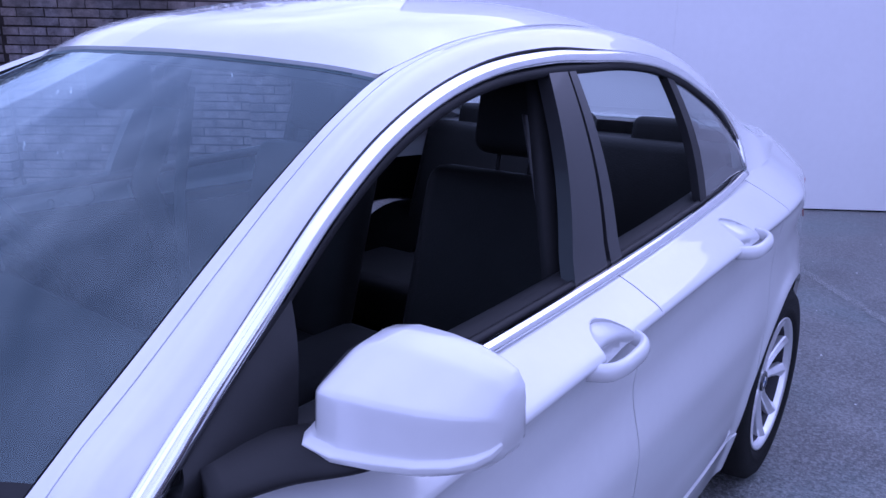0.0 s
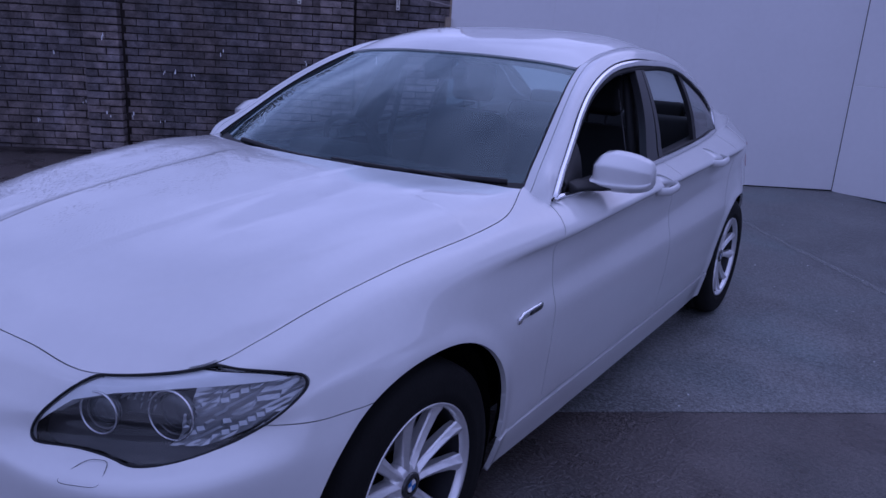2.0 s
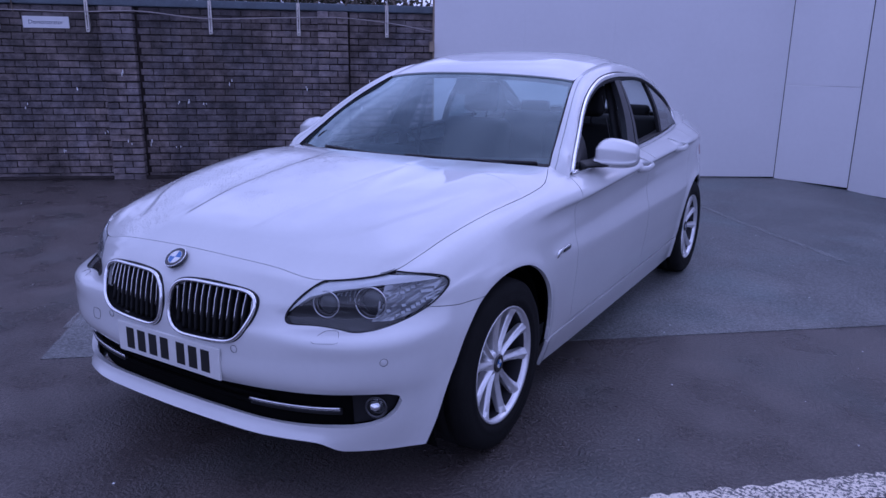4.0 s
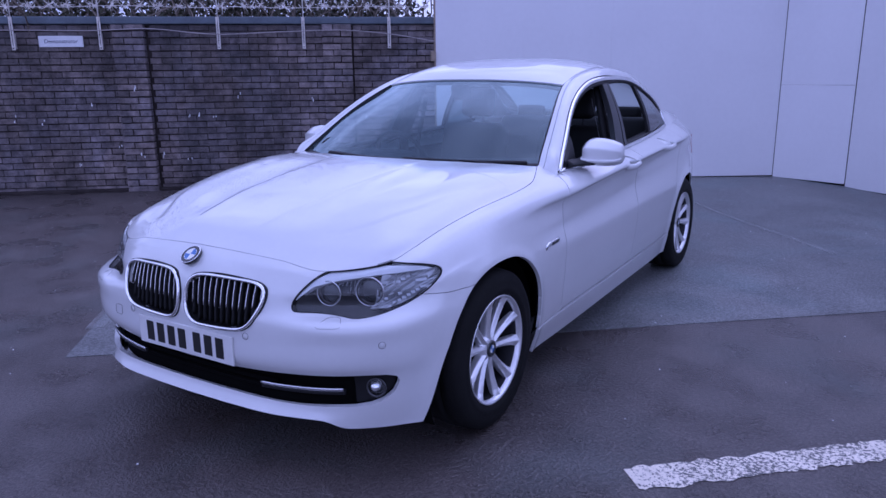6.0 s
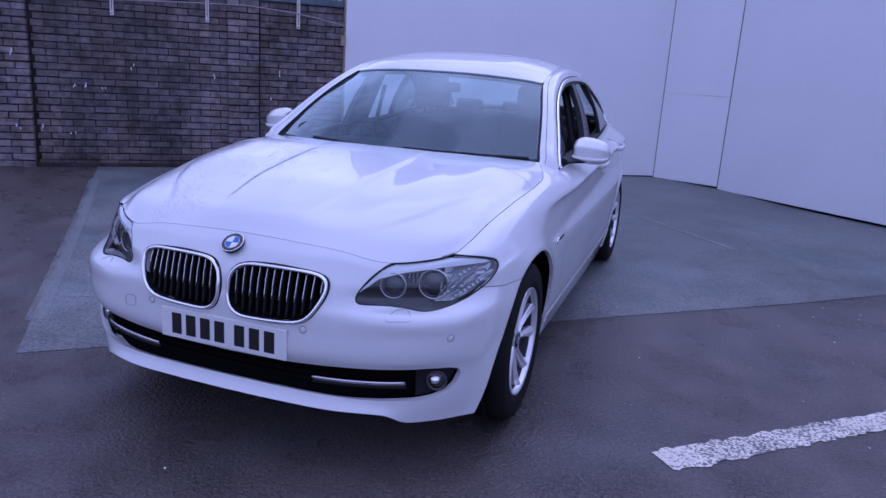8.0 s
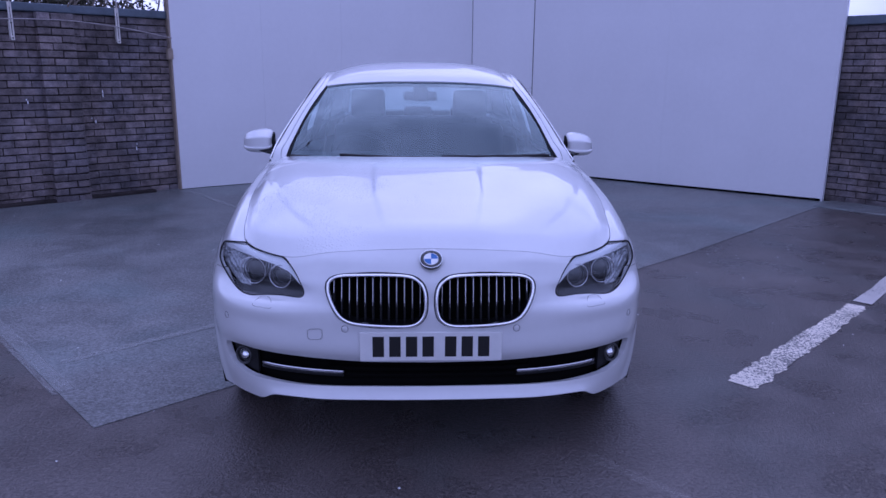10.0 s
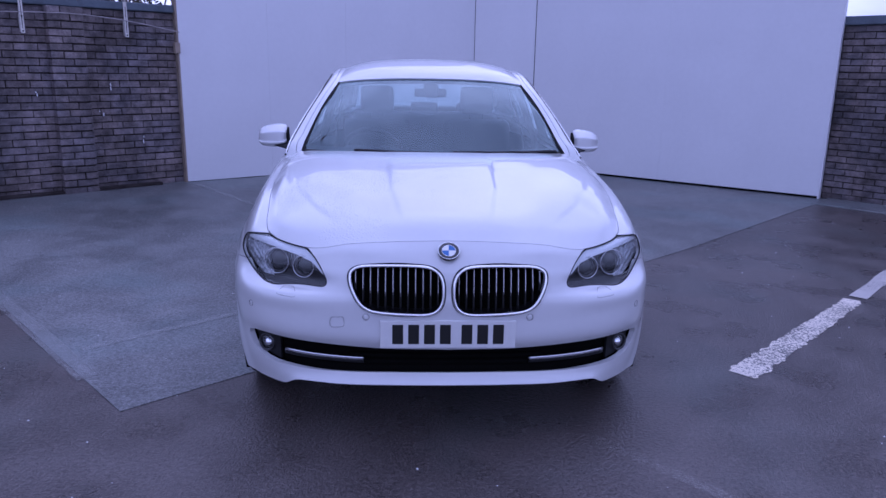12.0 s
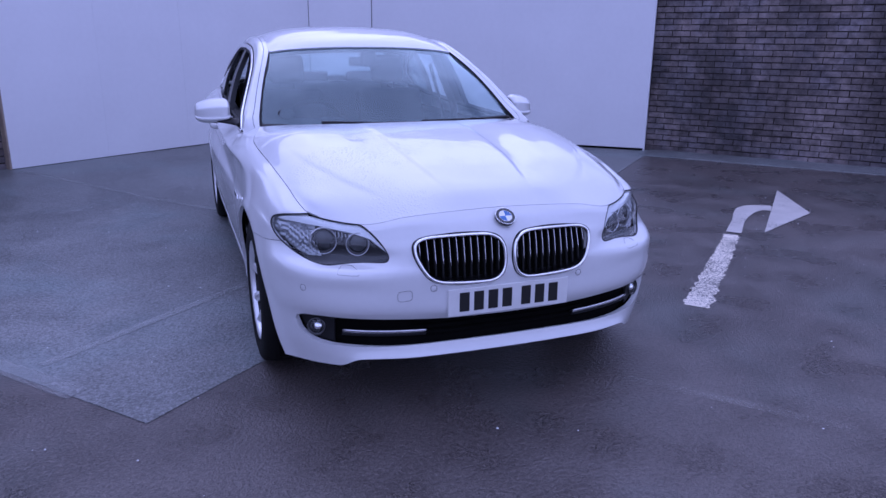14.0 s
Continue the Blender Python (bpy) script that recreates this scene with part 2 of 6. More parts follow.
def brick_material(name, color):
    """Old painted brick: a tone for each brick, mottling, drip stains and damp, glossier patches; all in world space."""
    m = bpy.data.materials.new(name)
    m.use_nodes = True
    n, l = m.node_tree.nodes, m.node_tree.links
    b, geo, info = n["Principled BSDF"], n.new("ShaderNodeNewGeometry"), n.new("ShaderNodeObjectInfo")

    def tex(scale, detail, stretch=(1, 1, 1)):
        mp, k = n.new("ShaderNodeMapping"), n.new("ShaderNodeTexNoise")
        mp.inputs["Scale"].default_value = stretch
        k.inputs["Scale"].default_value, k.inputs["Detail"].default_value = scale, detail
        l.new(geo.outputs["Position"], mp.inputs["Vector"])
        l.new(mp.outputs["Vector"], k.inputs["Vector"])
        return k.outputs["Fac"]

    def ramp(value, a, c, lo, hi):
        k = n.new("ShaderNodeMapRange")
        for key, val in (("From Min", a), ("From Max", c), ("To Min", lo), ("To Max", hi)):
            k.inputs[key].default_value = val
        l.new(value, k.inputs["Value"])
        return k.outputs["Result"]

    def times(a, c):
        k = n.new("ShaderNodeMath")
        k.operation = "MULTIPLY"
        l.new(a, k.inputs[0])
        l.new(c, k.inputs[1])
        return k.outputs[0]

    one, part_of = n.new("ShaderNodeMath"), n.new("ShaderNodeMath")
    one.operation, part_of.operation = "ADD", "FRACT"
    l.new(info.outputs["Random"], one.inputs[0])
    l.new(geo.outputs["Random Per Island"], one.inputs[1])
    l.new(one.outputs[0], part_of.inputs[0])
    tone = times(ramp(part_of.outputs[0], 0, 1, 0.72, 1.22), ramp(tex(11, 5), 0.32, 0.68, 0.62, 1.42))
    tone = times(tone, ramp(tex(70, 4), 0.35, 0.65, 0.88, 1.12))
    tone = times(tone, ramp(tex(1.5, 5, (1, 1, 0.45)), 0.36, 0.62, 0.50, 1.25))
    hue, mix = n.new("ShaderNodeMix"), n.new("ShaderNodeMix")
    hue.data_type = mix.data_type = "RGBA"
    hue.inputs["A"].default_value = (*color, 1)
    hue.inputs["B"].default_value = (color[0] * 0.90, color[1] * 0.96, color[2] * 1.06, 1)
    l.new(ramp(tex(2.6, 4), 0.42, 0.60, 0, 1), hue.inputs["Factor"])
    mix.blend_type = "MULTIPLY"
    mix.inputs["Factor"].default_value = 1.0
    l.new(hue.outputs["Result"], mix.inputs["A"])
    l.new(tone, mix.inputs["B"])
    l.new(mix.outputs["Result"], b.inputs["Base Color"])
    l.new(ramp(tex(2.1, 4), 0.40, 0.62, 0.85, 0.50), b.inputs["Roughness"])
    b.inputs["Specular IOR Level"].default_value = 0.45
    bump = n.new("ShaderNodeBump")
    bump.inputs["Strength"].default_value, bump.inputs["Distance"].default_value = 0.9, 0.012
    l.new(tex(38, 5), bump.inputs["Height"])
    l.new(bump.outputs["Normal"], b.inputs["Normal"])
    return m


BRICK = brick_material("dark_painted_brick", (0.158, 0.130, 0.124))
MORTAR = material("dark_mortar", (0.042, 0.035, 0.033), 0.95, spec=0.1, var=0.4, scale=6, bump=0.5, bscale=90)
COPING = material("blue_grey_coping", (0.10, 0.125, 0.15), 0.55, var=0.3, scale=4, bump=0.15, bscale=60)
BOARD = material("white_painted_board", (0.79, 0.79, 0.80), 0.42, var=0.035, scale=1.2, bump=0.03, bscale=25)
BOARD_EDGE = material("board_edge_timber", (0.30, 0.24, 0.18), 0.7, var=0.3, scale=9)
GALV = material("white_coated_steel", (0.70, 0.66, 0.60), 0.45, var=0.2, scale=30)
CABLE = material("grey_cable", (0.35, 0.31, 0.30), 0.6, var=0.2, scale=10)
WIRE = material("galvanised_wire", (0.72, 0.68, 0.62), 0.45, metal=0.35, var=0.2, scale=20)
SIGN_WHITE = material("sign_white", (0.78, 0.79, 0.8), 0.4, var=0.05, scale=14)
SIGN_INK = material("sign_ink", (0.10, 0.10, 0.16), 0.6, var=0.05, scale=14)
LEAF = material("ivy_leaf", (0.070, 0.068, 0.042), 0.55, var=0.6, scale=3, spread=0.8, spec=0.3)
TWIG = material("bare_twig", (0.20, 0.165, 0.13), 0.8, var=0.4, scale=6)

# ---------------------------------------------------------------- mesh helpers
def part(name, bm, mat, parent=None, label="", smooth=True):
    me = bpy.data.meshes.new(name)
    bm.normal_update()
    bm.to_mesh(me)
    bm.free()
    return finish(name, me, mat, parent, label, smooth)


def finish(name, me, mat, parent=None, label="", smooth=True):
    for k in (mat if isinstance(mat, (list, tuple)) else [mat]):
        me.materials.append(k)
    if smooth:
        me.polygons.foreach_set("use_smooth", [True] * len(me.polygons))
    ob = new(name, me)
    if parent:
        ob.parent = parent
    if label:
        ob["label"] = label
    return ob


def raw(name, verts, faces, mat, parent=None, label="", smooth=False):
    me = bpy.data.meshes.new(name)
    me.from_pydata([tuple(map(float, v)) for v in verts], [], [tuple(map(int, f)) for f in faces])
    me.update()
    return finish(name, me, mat, parent, label, smooth)


def empty(name, label, category, group="", kind=""):
    return tagged(new(name), label, category, group, kind)


def box_bm(lo, hi, bevel=0.0, seg=2, m=None):
    bm = bmesh.new()
    bmesh.ops.create_cube(bm, size=1)
    lo, hi = Vector(lo), Vector(hi)
    for v in bm.verts:
        v.co = Vector([(lo[i] + hi[i]) / 2 + v.co[i] * (hi[i] - lo[i]) for i in range(3)])
    if bevel:
        bmesh.ops.bevel(bm, geom=bm.edges[:], offset=bevel, segments=seg, affect="EDGES", profile=0.5)
    if m:
        bm.transform(m)
    return bm


def hermite(p, k, ts, tight=False):
    """A smooth curve through the rows of p at the knots k; tight: without overshoot."""
    p, k, ts = np.asarray(p, float), np.asarray(k, float), np.clip(np.asarray(ts, float), k[0], k[-1])
    m = np.gradient(p, k, axis=0)
    if tight:
        d = np.diff(p, axis=0) / np.diff(k).reshape((-1,) + (1,) * (p.ndim - 1))
        a, b = d[:-1], d[1:]
        m[1:-1] = np.where(a * b > 0, np.sign(a) * np.minimum(np.abs(m[1:-1]), 2.2 * np.minimum(np.abs(a), np.abs(b))), 0)
    i = np.clip(np.searchsorted(k, ts, side="right") - 1, 0, len(k) - 2)
    h = k[i + 1] - k[i]
    s = (ts - k[i]) / h
    sh = (-1,) + (1,) * (p.ndim - 1)
    h, s = h.reshape(sh), s.reshape(sh)
    return (2 * s**3 - 3 * s**2 + 1) * p[i] + (s**3 - 2 * s**2 + s) * h * m[i] + (3 * s**2 - 2 * s**3) * p[i + 1] + (s**3 - s**2) * h * m[i + 1]


def curve(pts, n):
    p = np.asarray(pts, float)
    k = np.r_[0, np.cumsum(np.linalg.norm(np.diff(p, axis=0), axis=1))]
    return hermite(p, k, np.linspace(0, k[-1], n))


def net(rows, nu, nv, tight=False):
    """A smooth sheet over rows of guide points, all with as many points: (grid of nv x nu points)."""
    a = np.asarray(rows, float)
    ku = np.r_[0, np.cumsum(np.linalg.norm(np.diff(a, axis=1), axis=2).mean(axis=0))]
    a = hermite(a.transpose(1, 0, 2), ku, np.linspace(0, ku[-1], nu), tight).transpose(1, 0, 2)
    kv = np.r_[0, np.cumsum(np.linalg.norm(np.diff(a, axis=0), axis=2).mean(axis=1))]
    return hermite(a, kv, np.linspace(0, kv[-1], nv))


def sheet(grid):
    nv, nu = grid.shape[:2]
    i = np.arange(nv * nu).reshape(nv, nu)
    f = np.stack([i[:-1, :-1], i[:-1, 1:], i[1:, 1:], i[1:, :-1]], -1).reshape(-1, 4)
    return grid.reshape(-1, 3), [tuple(q) for q in f]


def clip(sh, keep):
    """The part of a sheet in which keep(points) >= 0, cut cleanly along the zero line."""
    v, faces = sh
    d = np.asarray(keep(v), float)
    d = np.where(np.abs(d) < 1e-5, 1e-5, d)
    pts, cuts, out = [tuple(p) for p in v], {}, []
    pos = d > 0
    for f in faces:
        ins = [pos[i] for i in f]
        if all(ins):
            out.append(f)
        elif any(ins):
            g = []
            for a, b in zip(f, f[1:] + f[:1]):
                if pos[a]:
                    g.append(a)
                if pos[a] != pos[b]:
                    key = (min(a, b), max(a, b))
                    if key not in cuts:
                        s = d[key[0]] / (d[key[0]] - d[key[1]])
                        cuts[key] = len(pts)
                        pts.append(tuple(v[key[0]] * (1 - s) + v[key[1]] * s))
                    g.append(cuts[key])
            if len(g) > 2:
                out.append(tuple(g))
    return compact(np.array(pts), out)


def compact(v, faces):
    used = sorted({i for f in faces for i in f})
    at = {u: k for k, u in enumerate(used)}
    return v[used] if used else np.zeros((0, 3)), [tuple(at[i] for i in f) for f in faces]


def mirrored(sh):
    v, f = sh
    return v * [-1, 1, 1], [tuple(reversed(q)) for q in f]


def whole(sh):
    """A half sheet and its mirror image, joined along the middle."""
    v, f = sh
    n = len(v)
    m = {i: i if abs(v[i][0]) < 1e-4 else n + i for i in range(n)}
    return compact(np.vstack([v, v * [-1, 1, 1]]), list(f) + [tuple(m[i] for i in reversed(q)) for q in f])


def normals(sh):
    v, faces = sh
    out = np.zeros_like(v)
    for size in {len(f) for f in faces}:
        f = np.array([q for q in faces if len(q) == size])
        n = sum(np.cross(v[f[:, i]] - v[f[:, 0]], v[f[:, i + 1]] - v[f[:, 0]]) for i in range(1, size - 1))
        for i in range(size):
            np.add.at(out, f[:, i], n)
    return out / np.maximum(np.linalg.norm(out, axis=1, keepdims=True), 1e-12)


def moved(sh, by):
    """A sheet shifted along its normals (inwards: minus)."""
    return sh[0] + normals(sh) * by, sh[1]


def rims(faces):
    seen = {}
    for f in faces:
        for a, b in zip(f, f[1:] + f[:1]):
            k = (min(a, b), max(a, b))
            seen[k] = None if k in seen else (a, b)
    return [e for e in seen.values() if e]


def loops(sh):
    """The edge loops of a sheet, as arrays of points, longest first."""
    nxt = dict(rims(sh[1]))
    out = []
    while nxt:
        a, b = nxt.popitem()
        ring = [a]
        while b in nxt:
            ring.append(b)
            b = nxt.pop(b)
        if b != a:
            ring.append(b)
        out.append(sh[0][ring])
    return sorted(out, key=lambda r: -np.linalg.norm(np.diff(r, axis=0), axis=1).sum())


def panel(name, sh, mat, parent, thick=0.014, label=""):
    """A sheet-metal panel: the sheet with its edges folded inwards by its thickness."""
    v, faces = sh
    n = normals(sh)
    edge = rims(faces)
    ring = sorted({i for e in edge for i in e})
    at = {u: k for k, u in enumerate(ring)}
    r, base = v[ring], len(v)
    verts = np.vstack([v, r, r - n[ring] * thick])
    extra = [(base + at[b], base + at[a], base + len(ring) + at[a], base + len(ring) + at[b]) for a, b in edge]
    return raw(name, verts, list(faces) + extra, mat, parent, label, smooth=True)


def tube(points, rx, ry=None, closed=False, sides=8, out=(0, 0, 1)):
    """Vertices and faces of a rod along points, rx wide across and ry along the direction out."""
    p = np.asarray(points, float)
    ry = ry or rx
    t = (np.roll(p, -1, 0) - np.roll(p, 1, 0)) if closed else np.gradient(p, axis=0)
    t /= np.maximum(np.linalg.norm(t, axis=1, keepdims=True), 1e-9)
    o = np.asarray(out, float) if np.ndim(out) == 2 else np.tile(np.asarray(out, float), (len(p), 1))
    side = np.cross(t, o)
    side /= np.maximum(np.linalg.norm(side, axis=1, keepdims=True), 1e-9)
    up = np.cross(side, t)
    a = np.linspace(0, 2 * math.pi, sides, endpoint=False) + math.pi / sides
    v = (p[:, None] + side[:, None] * (np.cos(a) * rx)[None, :, None] + up[:, None] * (np.sin(a) * ry)[None, :, None]).reshape(-1, 3)
    n, f = len(p), []
    for i in range(n if closed else n - 1):
        j = (i + 1) % n
        f += [(i * sides + k, i * sides + (k + 1) % sides, j * sides + (k + 1) % sides, j * sides + k) for k in range(sides)]
    if not closed:
        f += [tuple(range(sides - 1, -1, -1)), tuple((n - 1) * sides + k for k in range(sides))]
    return v, f


def rod(name, points, rx, mat, parent=None, ry=None, closed=False, sides=8, out=(0, 0, 1), label=""):
    v, f = tube(points, rx, ry, closed, sides, out)
    return raw(name, v, f, mat, parent, label, smooth=True)


def lathe(profile, n=48, axis="x"):
    """Vertices and faces of a profile of (along, radius) turned about an axis."""
    v, f, k = [], [], len(profile)
    for i in range(n):
        a = 2 * math.pi * i / n
        for h, r in profile:
            v.append((h, r * math.cos(a), r * math.sin(a)))
    for i in range(n):
        j = (i + 1) % n
        f += [(i * k + q, j * k + q, j * k + q + 1, i * k + q + 1) for q in range(k - 1)]
    return np.array(v), f


def poly_sd(px, pz, poly):
    """Signed distance to a closed outline in a plane: below zero inside."""
    poly = np.asarray(poly, float)
    d, inside = np.full(px.shape, 1e9), np.zeros(px.shape, bool)
    for (x0, z0), (x1, z1) in zip(poly, np.roll(poly, -1, 0)):
        ex, ez = x1 - x0, z1 - z0
        s = np.clip(((px - x0) * ex + (pz - z0) * ez) / max(ex * ex + ez * ez, 1e-12), 0, 1)
        d = np.minimum(d, np.hypot(px - x0 - s * ex, pz - z0 - s * ez))
        cross = (z0 > pz) != (z1 > pz)
        inside ^= cross & (px < (x1 - x0) * (pz - z0) / ((z1 - z0) or 1e-12) + x0)
    return np.where(inside, -d, d)


def rounded(poly, n=8, r=0.3):
    """An outline with its corners rounded off: every corner becomes a short curve over the share r of its edges."""
    p, out = np.asarray(poly, float), []
    for a, b, c in zip(np.roll(p, 1, 0), p, np.roll(p, -1, 0)):
        s, e = b + (a - b) * r, b + (c - b) * r
        for t in np.linspace(0, 1, n):
            out.append((1 - t) ** 2 * s + 2 * t * (1 - t) * b + t * t * e)
    return np.array(out)

# ---------------------------------------------------------------- yard: ground, walls, screens
YARD = pose(-1.4, -0.5, 0, 0, 0, 41)  # the yard's own axes: along the left wall, and away towards it


def rise(v):
    """The tarmac climbs a little towards the foot of the left wall."""
    s = min(max((v - 2.6) / 2.85, 0), 1)
    return 0.075 * s * s * (3 - 2 * s)


def at_yard(u, v, z=0.0):
    return YARD @ Vector((u, v, z + rise(v)))


def tarmac(name, base, rough, damp, gloss):
    m = bpy.data.materials.new(name)
    m.use_nodes = True
    n, l = m.node_tree.nodes, m.node_tree.links
    b, tc = n["Principled BSDF"], n.new("ShaderNodeTexCoord")

    def noise_node(scale, detail, vector=None, dist=0.0):
        k = n.new("ShaderNodeTexNoise")
        k.inputs["Scale"].default_value, k.inputs["Detail"].default_value, k.inputs["Distortion"].default_value = scale, detail, dist
        l.new(vector or tc.outputs["Object"], k.inputs["Vector"])
        return k.outputs["Fac"]

    def ramp(value, a, b_, lo, hi):
        k = n.new("ShaderNodeMapRange")
        for key, val in (("From Min", a), ("From Max", b_), ("To Min", lo), ("To Max", hi)):
            k.inputs[key].default_value = val
        l.new(value, k.inputs["Value"])
        return k.outputs["Result"]

    def blend(fac, a, b_):
        k = n.new("ShaderNodeMix")
        k.data_type = "RGBA"
        for key, val in (("A", a), ("B", b_)):
            if isinstance(val, tuple):
                k.inputs[key].default_value = val
            else:
                l.new(val, k.inputs[key])
        l.new(fac, k.inputs["Factor"])
        return k.outputs["Result"]

    stain, mid, fine = noise_node(0.42, 5, dist=0.5), noise_node(2.6, 6), noise_node(200, 3)
    c = blend(ramp(stain, 0.36, 0.64, 0, 1), (*[k * 0.5 for k in base], 1), (*[k * 1.45 for k in base], 1))
    c = blend(ramp(mid, 0.48, 0.78, 0, 0.55), c, (*[k * 1.7 for k in base], 1))
    c = blend(ramp(mid, 0.50, 0.26, 0, 0.6), c, (*[k * 0.42 for k in base], 1))
    c = blend(ramp(fine, 0.57, 0.70, 0, 0.75), c, (*[min(1, k * 3.0) for k in base], 1))
    c = blend(ramp(fine, 0.45, 0.32, 0, 0.85), c, (*[k * 0.3 for k in base], 1))
    algae = noise_node(1.15, 6, dist=0.3)  # a thin green-blue bloom in patches
    c = blend(ramp(algae, 0.50, 0.70, 0, 0.45), c, (base[0] * 0.95, base[1] * 1.45, base[2] * 1.55, 1))
    grit = noise_node(120, 6)
    c = blend(ramp(grit, 0.55, 0.66, 0, 0.65), c, (*[min(1, k * 2.2) for k in base], 1))
    c = blend(ramp(grit, 0.46, 0.36, 0, 0.75), c, (*[k * 0.35 for k in base], 1))
    rough_out = ramp(mid, 0.30, 0.70, rough - damp, rough + 0.16)
    l.new(ramp(mid, 0.32, 0.68, gloss * 0.45, gloss * 1.15), b.inputs["Specular IOR Level"])  # damp: a thin, patchy film of water over the stones
    l.new(rough_out, b.inputs["Roughness"])
    bp = n.new("ShaderNodeBump")
    bp.inputs["Strength"].default_value, bp.inputs["Distance"].default_value = 0.85, 0.006
    stones = noise_node(58, 3)
    c = blend(ramp(stones, 0.54, 0.68, 0, 0.55), c, (*[min(1, k * 2.0) for k in base], 1))
    c = blend(ramp(stones, 0.46, 0.34, 0, 0.55), c, (*[k * 0.4 for k in base], 1))
    l.new(c, b.inputs["Base Color"])
    height = n.new("ShaderNodeMath")
    height.operation, height.inputs[1].default_value = "MULTIPLY_ADD", 1.3
    l.new(stones, height.inputs[0])
    l.new(grit, height.inputs[2])
    l.new(height.outputs[0], bp.inputs["Height"])
    l.new(bp.outputs["Normal"], b.inputs["Normal"])
    return m


TARMAC = tarmac("damp_dark_tarmac", (0.080, 0.067, 0.061), 0.28, 0.08, 0.62)
TARMAC_OLD = tarmac("worn_lighter_tarmac", (0.150, 0.154, 0.150), 0.36, 0.08, 0.6)


def worn_paint(name, color, wear, under=0.055, thin=0.0):
    """Road paint that has flaked off in places down to the tarmac."""
    m = material(name, color, 0.42, var=0.15, scale=6, spec=0.8)
    n, l = m.node_tree.nodes, m.node_tree.links
    b, tc = n["Principled BSDF"], n.new("ShaderNodeTexCoord")
    old = b.inputs["Base Color"].links[0].from_socket
    flake, patch, add, rr, mix = n.new("ShaderNodeTexNoise"), n.new("ShaderNodeTexNoise"), n.new("ShaderNodeMath"), n.new("ShaderNodeMapRange"), n.new("ShaderNodeMix")
    flake.inputs["Scale"].default_value, flake.inputs["Detail"].default_value = 70, 6
    flake.inputs["Roughness"].default_value = 0.72
    patch.inputs["Scale"].default_value, patch.inputs["Detail"].default_value = 2.3, 3
    add.operation, add.inputs[1].default_value = "MULTIPLY_ADD", 0.45
    l.new(tc.outputs["Object"], flake.inputs["Vector"])
    l.new(tc.outputs["Object"], patch.inputs["Vector"])
    l.new(patch.outputs["Fac"], add.inputs[0])
    l.new(flake.outputs["Fac"], add.inputs[2])
    rr.inputs["From Min"].default_value, rr.inputs["From Max"].default_value = wear, wear + 0.05
    l.new(add.outputs[0], rr.inputs["Value"])
    mix.data_type = "RGBA"
    mix.inputs["A"].default_value = (under * 1.03, under, under * 0.93, 1)
    l.new(rr.outputs["Result"], mix.inputs["Factor"])
    l.new(old, mix.inputs["B"])
    l.new(mix.outputs["Result"], b.inputs["Base Color"])
    if thin:  # a thin film that lets the tarmac show through
        rr.inputs["To Max"].default_value = thin
        rr.inputs["From Max"].default_value = wear + 0.3
        l.new(rr.outputs["Result"], b.inputs["Alpha"])
        l.new(old, b.inputs["Base Color"])
    return m


LINE_WHITE = worn_paint("worn_white_road_paint", (0.76, 0.69, 0.57), 0.685, 0.05)
LINE_SOLID = worn_paint("white_road_paint", (0.54, 0.505, 0.46), 0.575, 0.06)
LINE_FAINT = worn_paint("faded_road_paint", (0.40, 0.41, 0.40), 0.56, 0.15, 0.52)

LINE_GHOST = worn_paint("vanishing_road_paint", (0.40, 0.38, 0.35), 0.62, 0.07, 0.28)


def ground_strip(name, outline, z, mat, label, category, across=1, askew=lambda u: 0.0, kind="structure"):
    """A flat patch on the tarmac, with a thickness, over a strip given in the yard's axes."""
    u0, u1, v0, v1 = outline
    bm = bmesh.new()
    n = max(1, int((v1 - v0) / 0.25))
    us = [u0 + (u1 - u0) * k / across for k in range(across + 1)]
    top = [[bm.verts.new(at_yard(u, (v0 + askew(u)) + (v1 - v0 - askew(u)) * i / n, z)) for u in us] for i in range(n + 1)]
    for a, b in zip(top, top[1:]):
        for k in range(across):
            bm.faces.new((a[k], a[k + 1], b[k + 1], b[k]))
    rim = [r[0] for r in top] + top[-1][1:-1] + [r[-1] for r in reversed(top)] + top[0][-2:0:-1]
    low = [bm.verts.new(p.co - Vector((0, 0, 0.02))) for p in rim]
    for k in range(len(rim)):
        j = (k + 1) % len(rim)
        bm.faces.new((rim[k], rim[j], low[j], low[k]))
    return tagged(part(name, bm, mat, smooth=False), label, category, kind=kind)


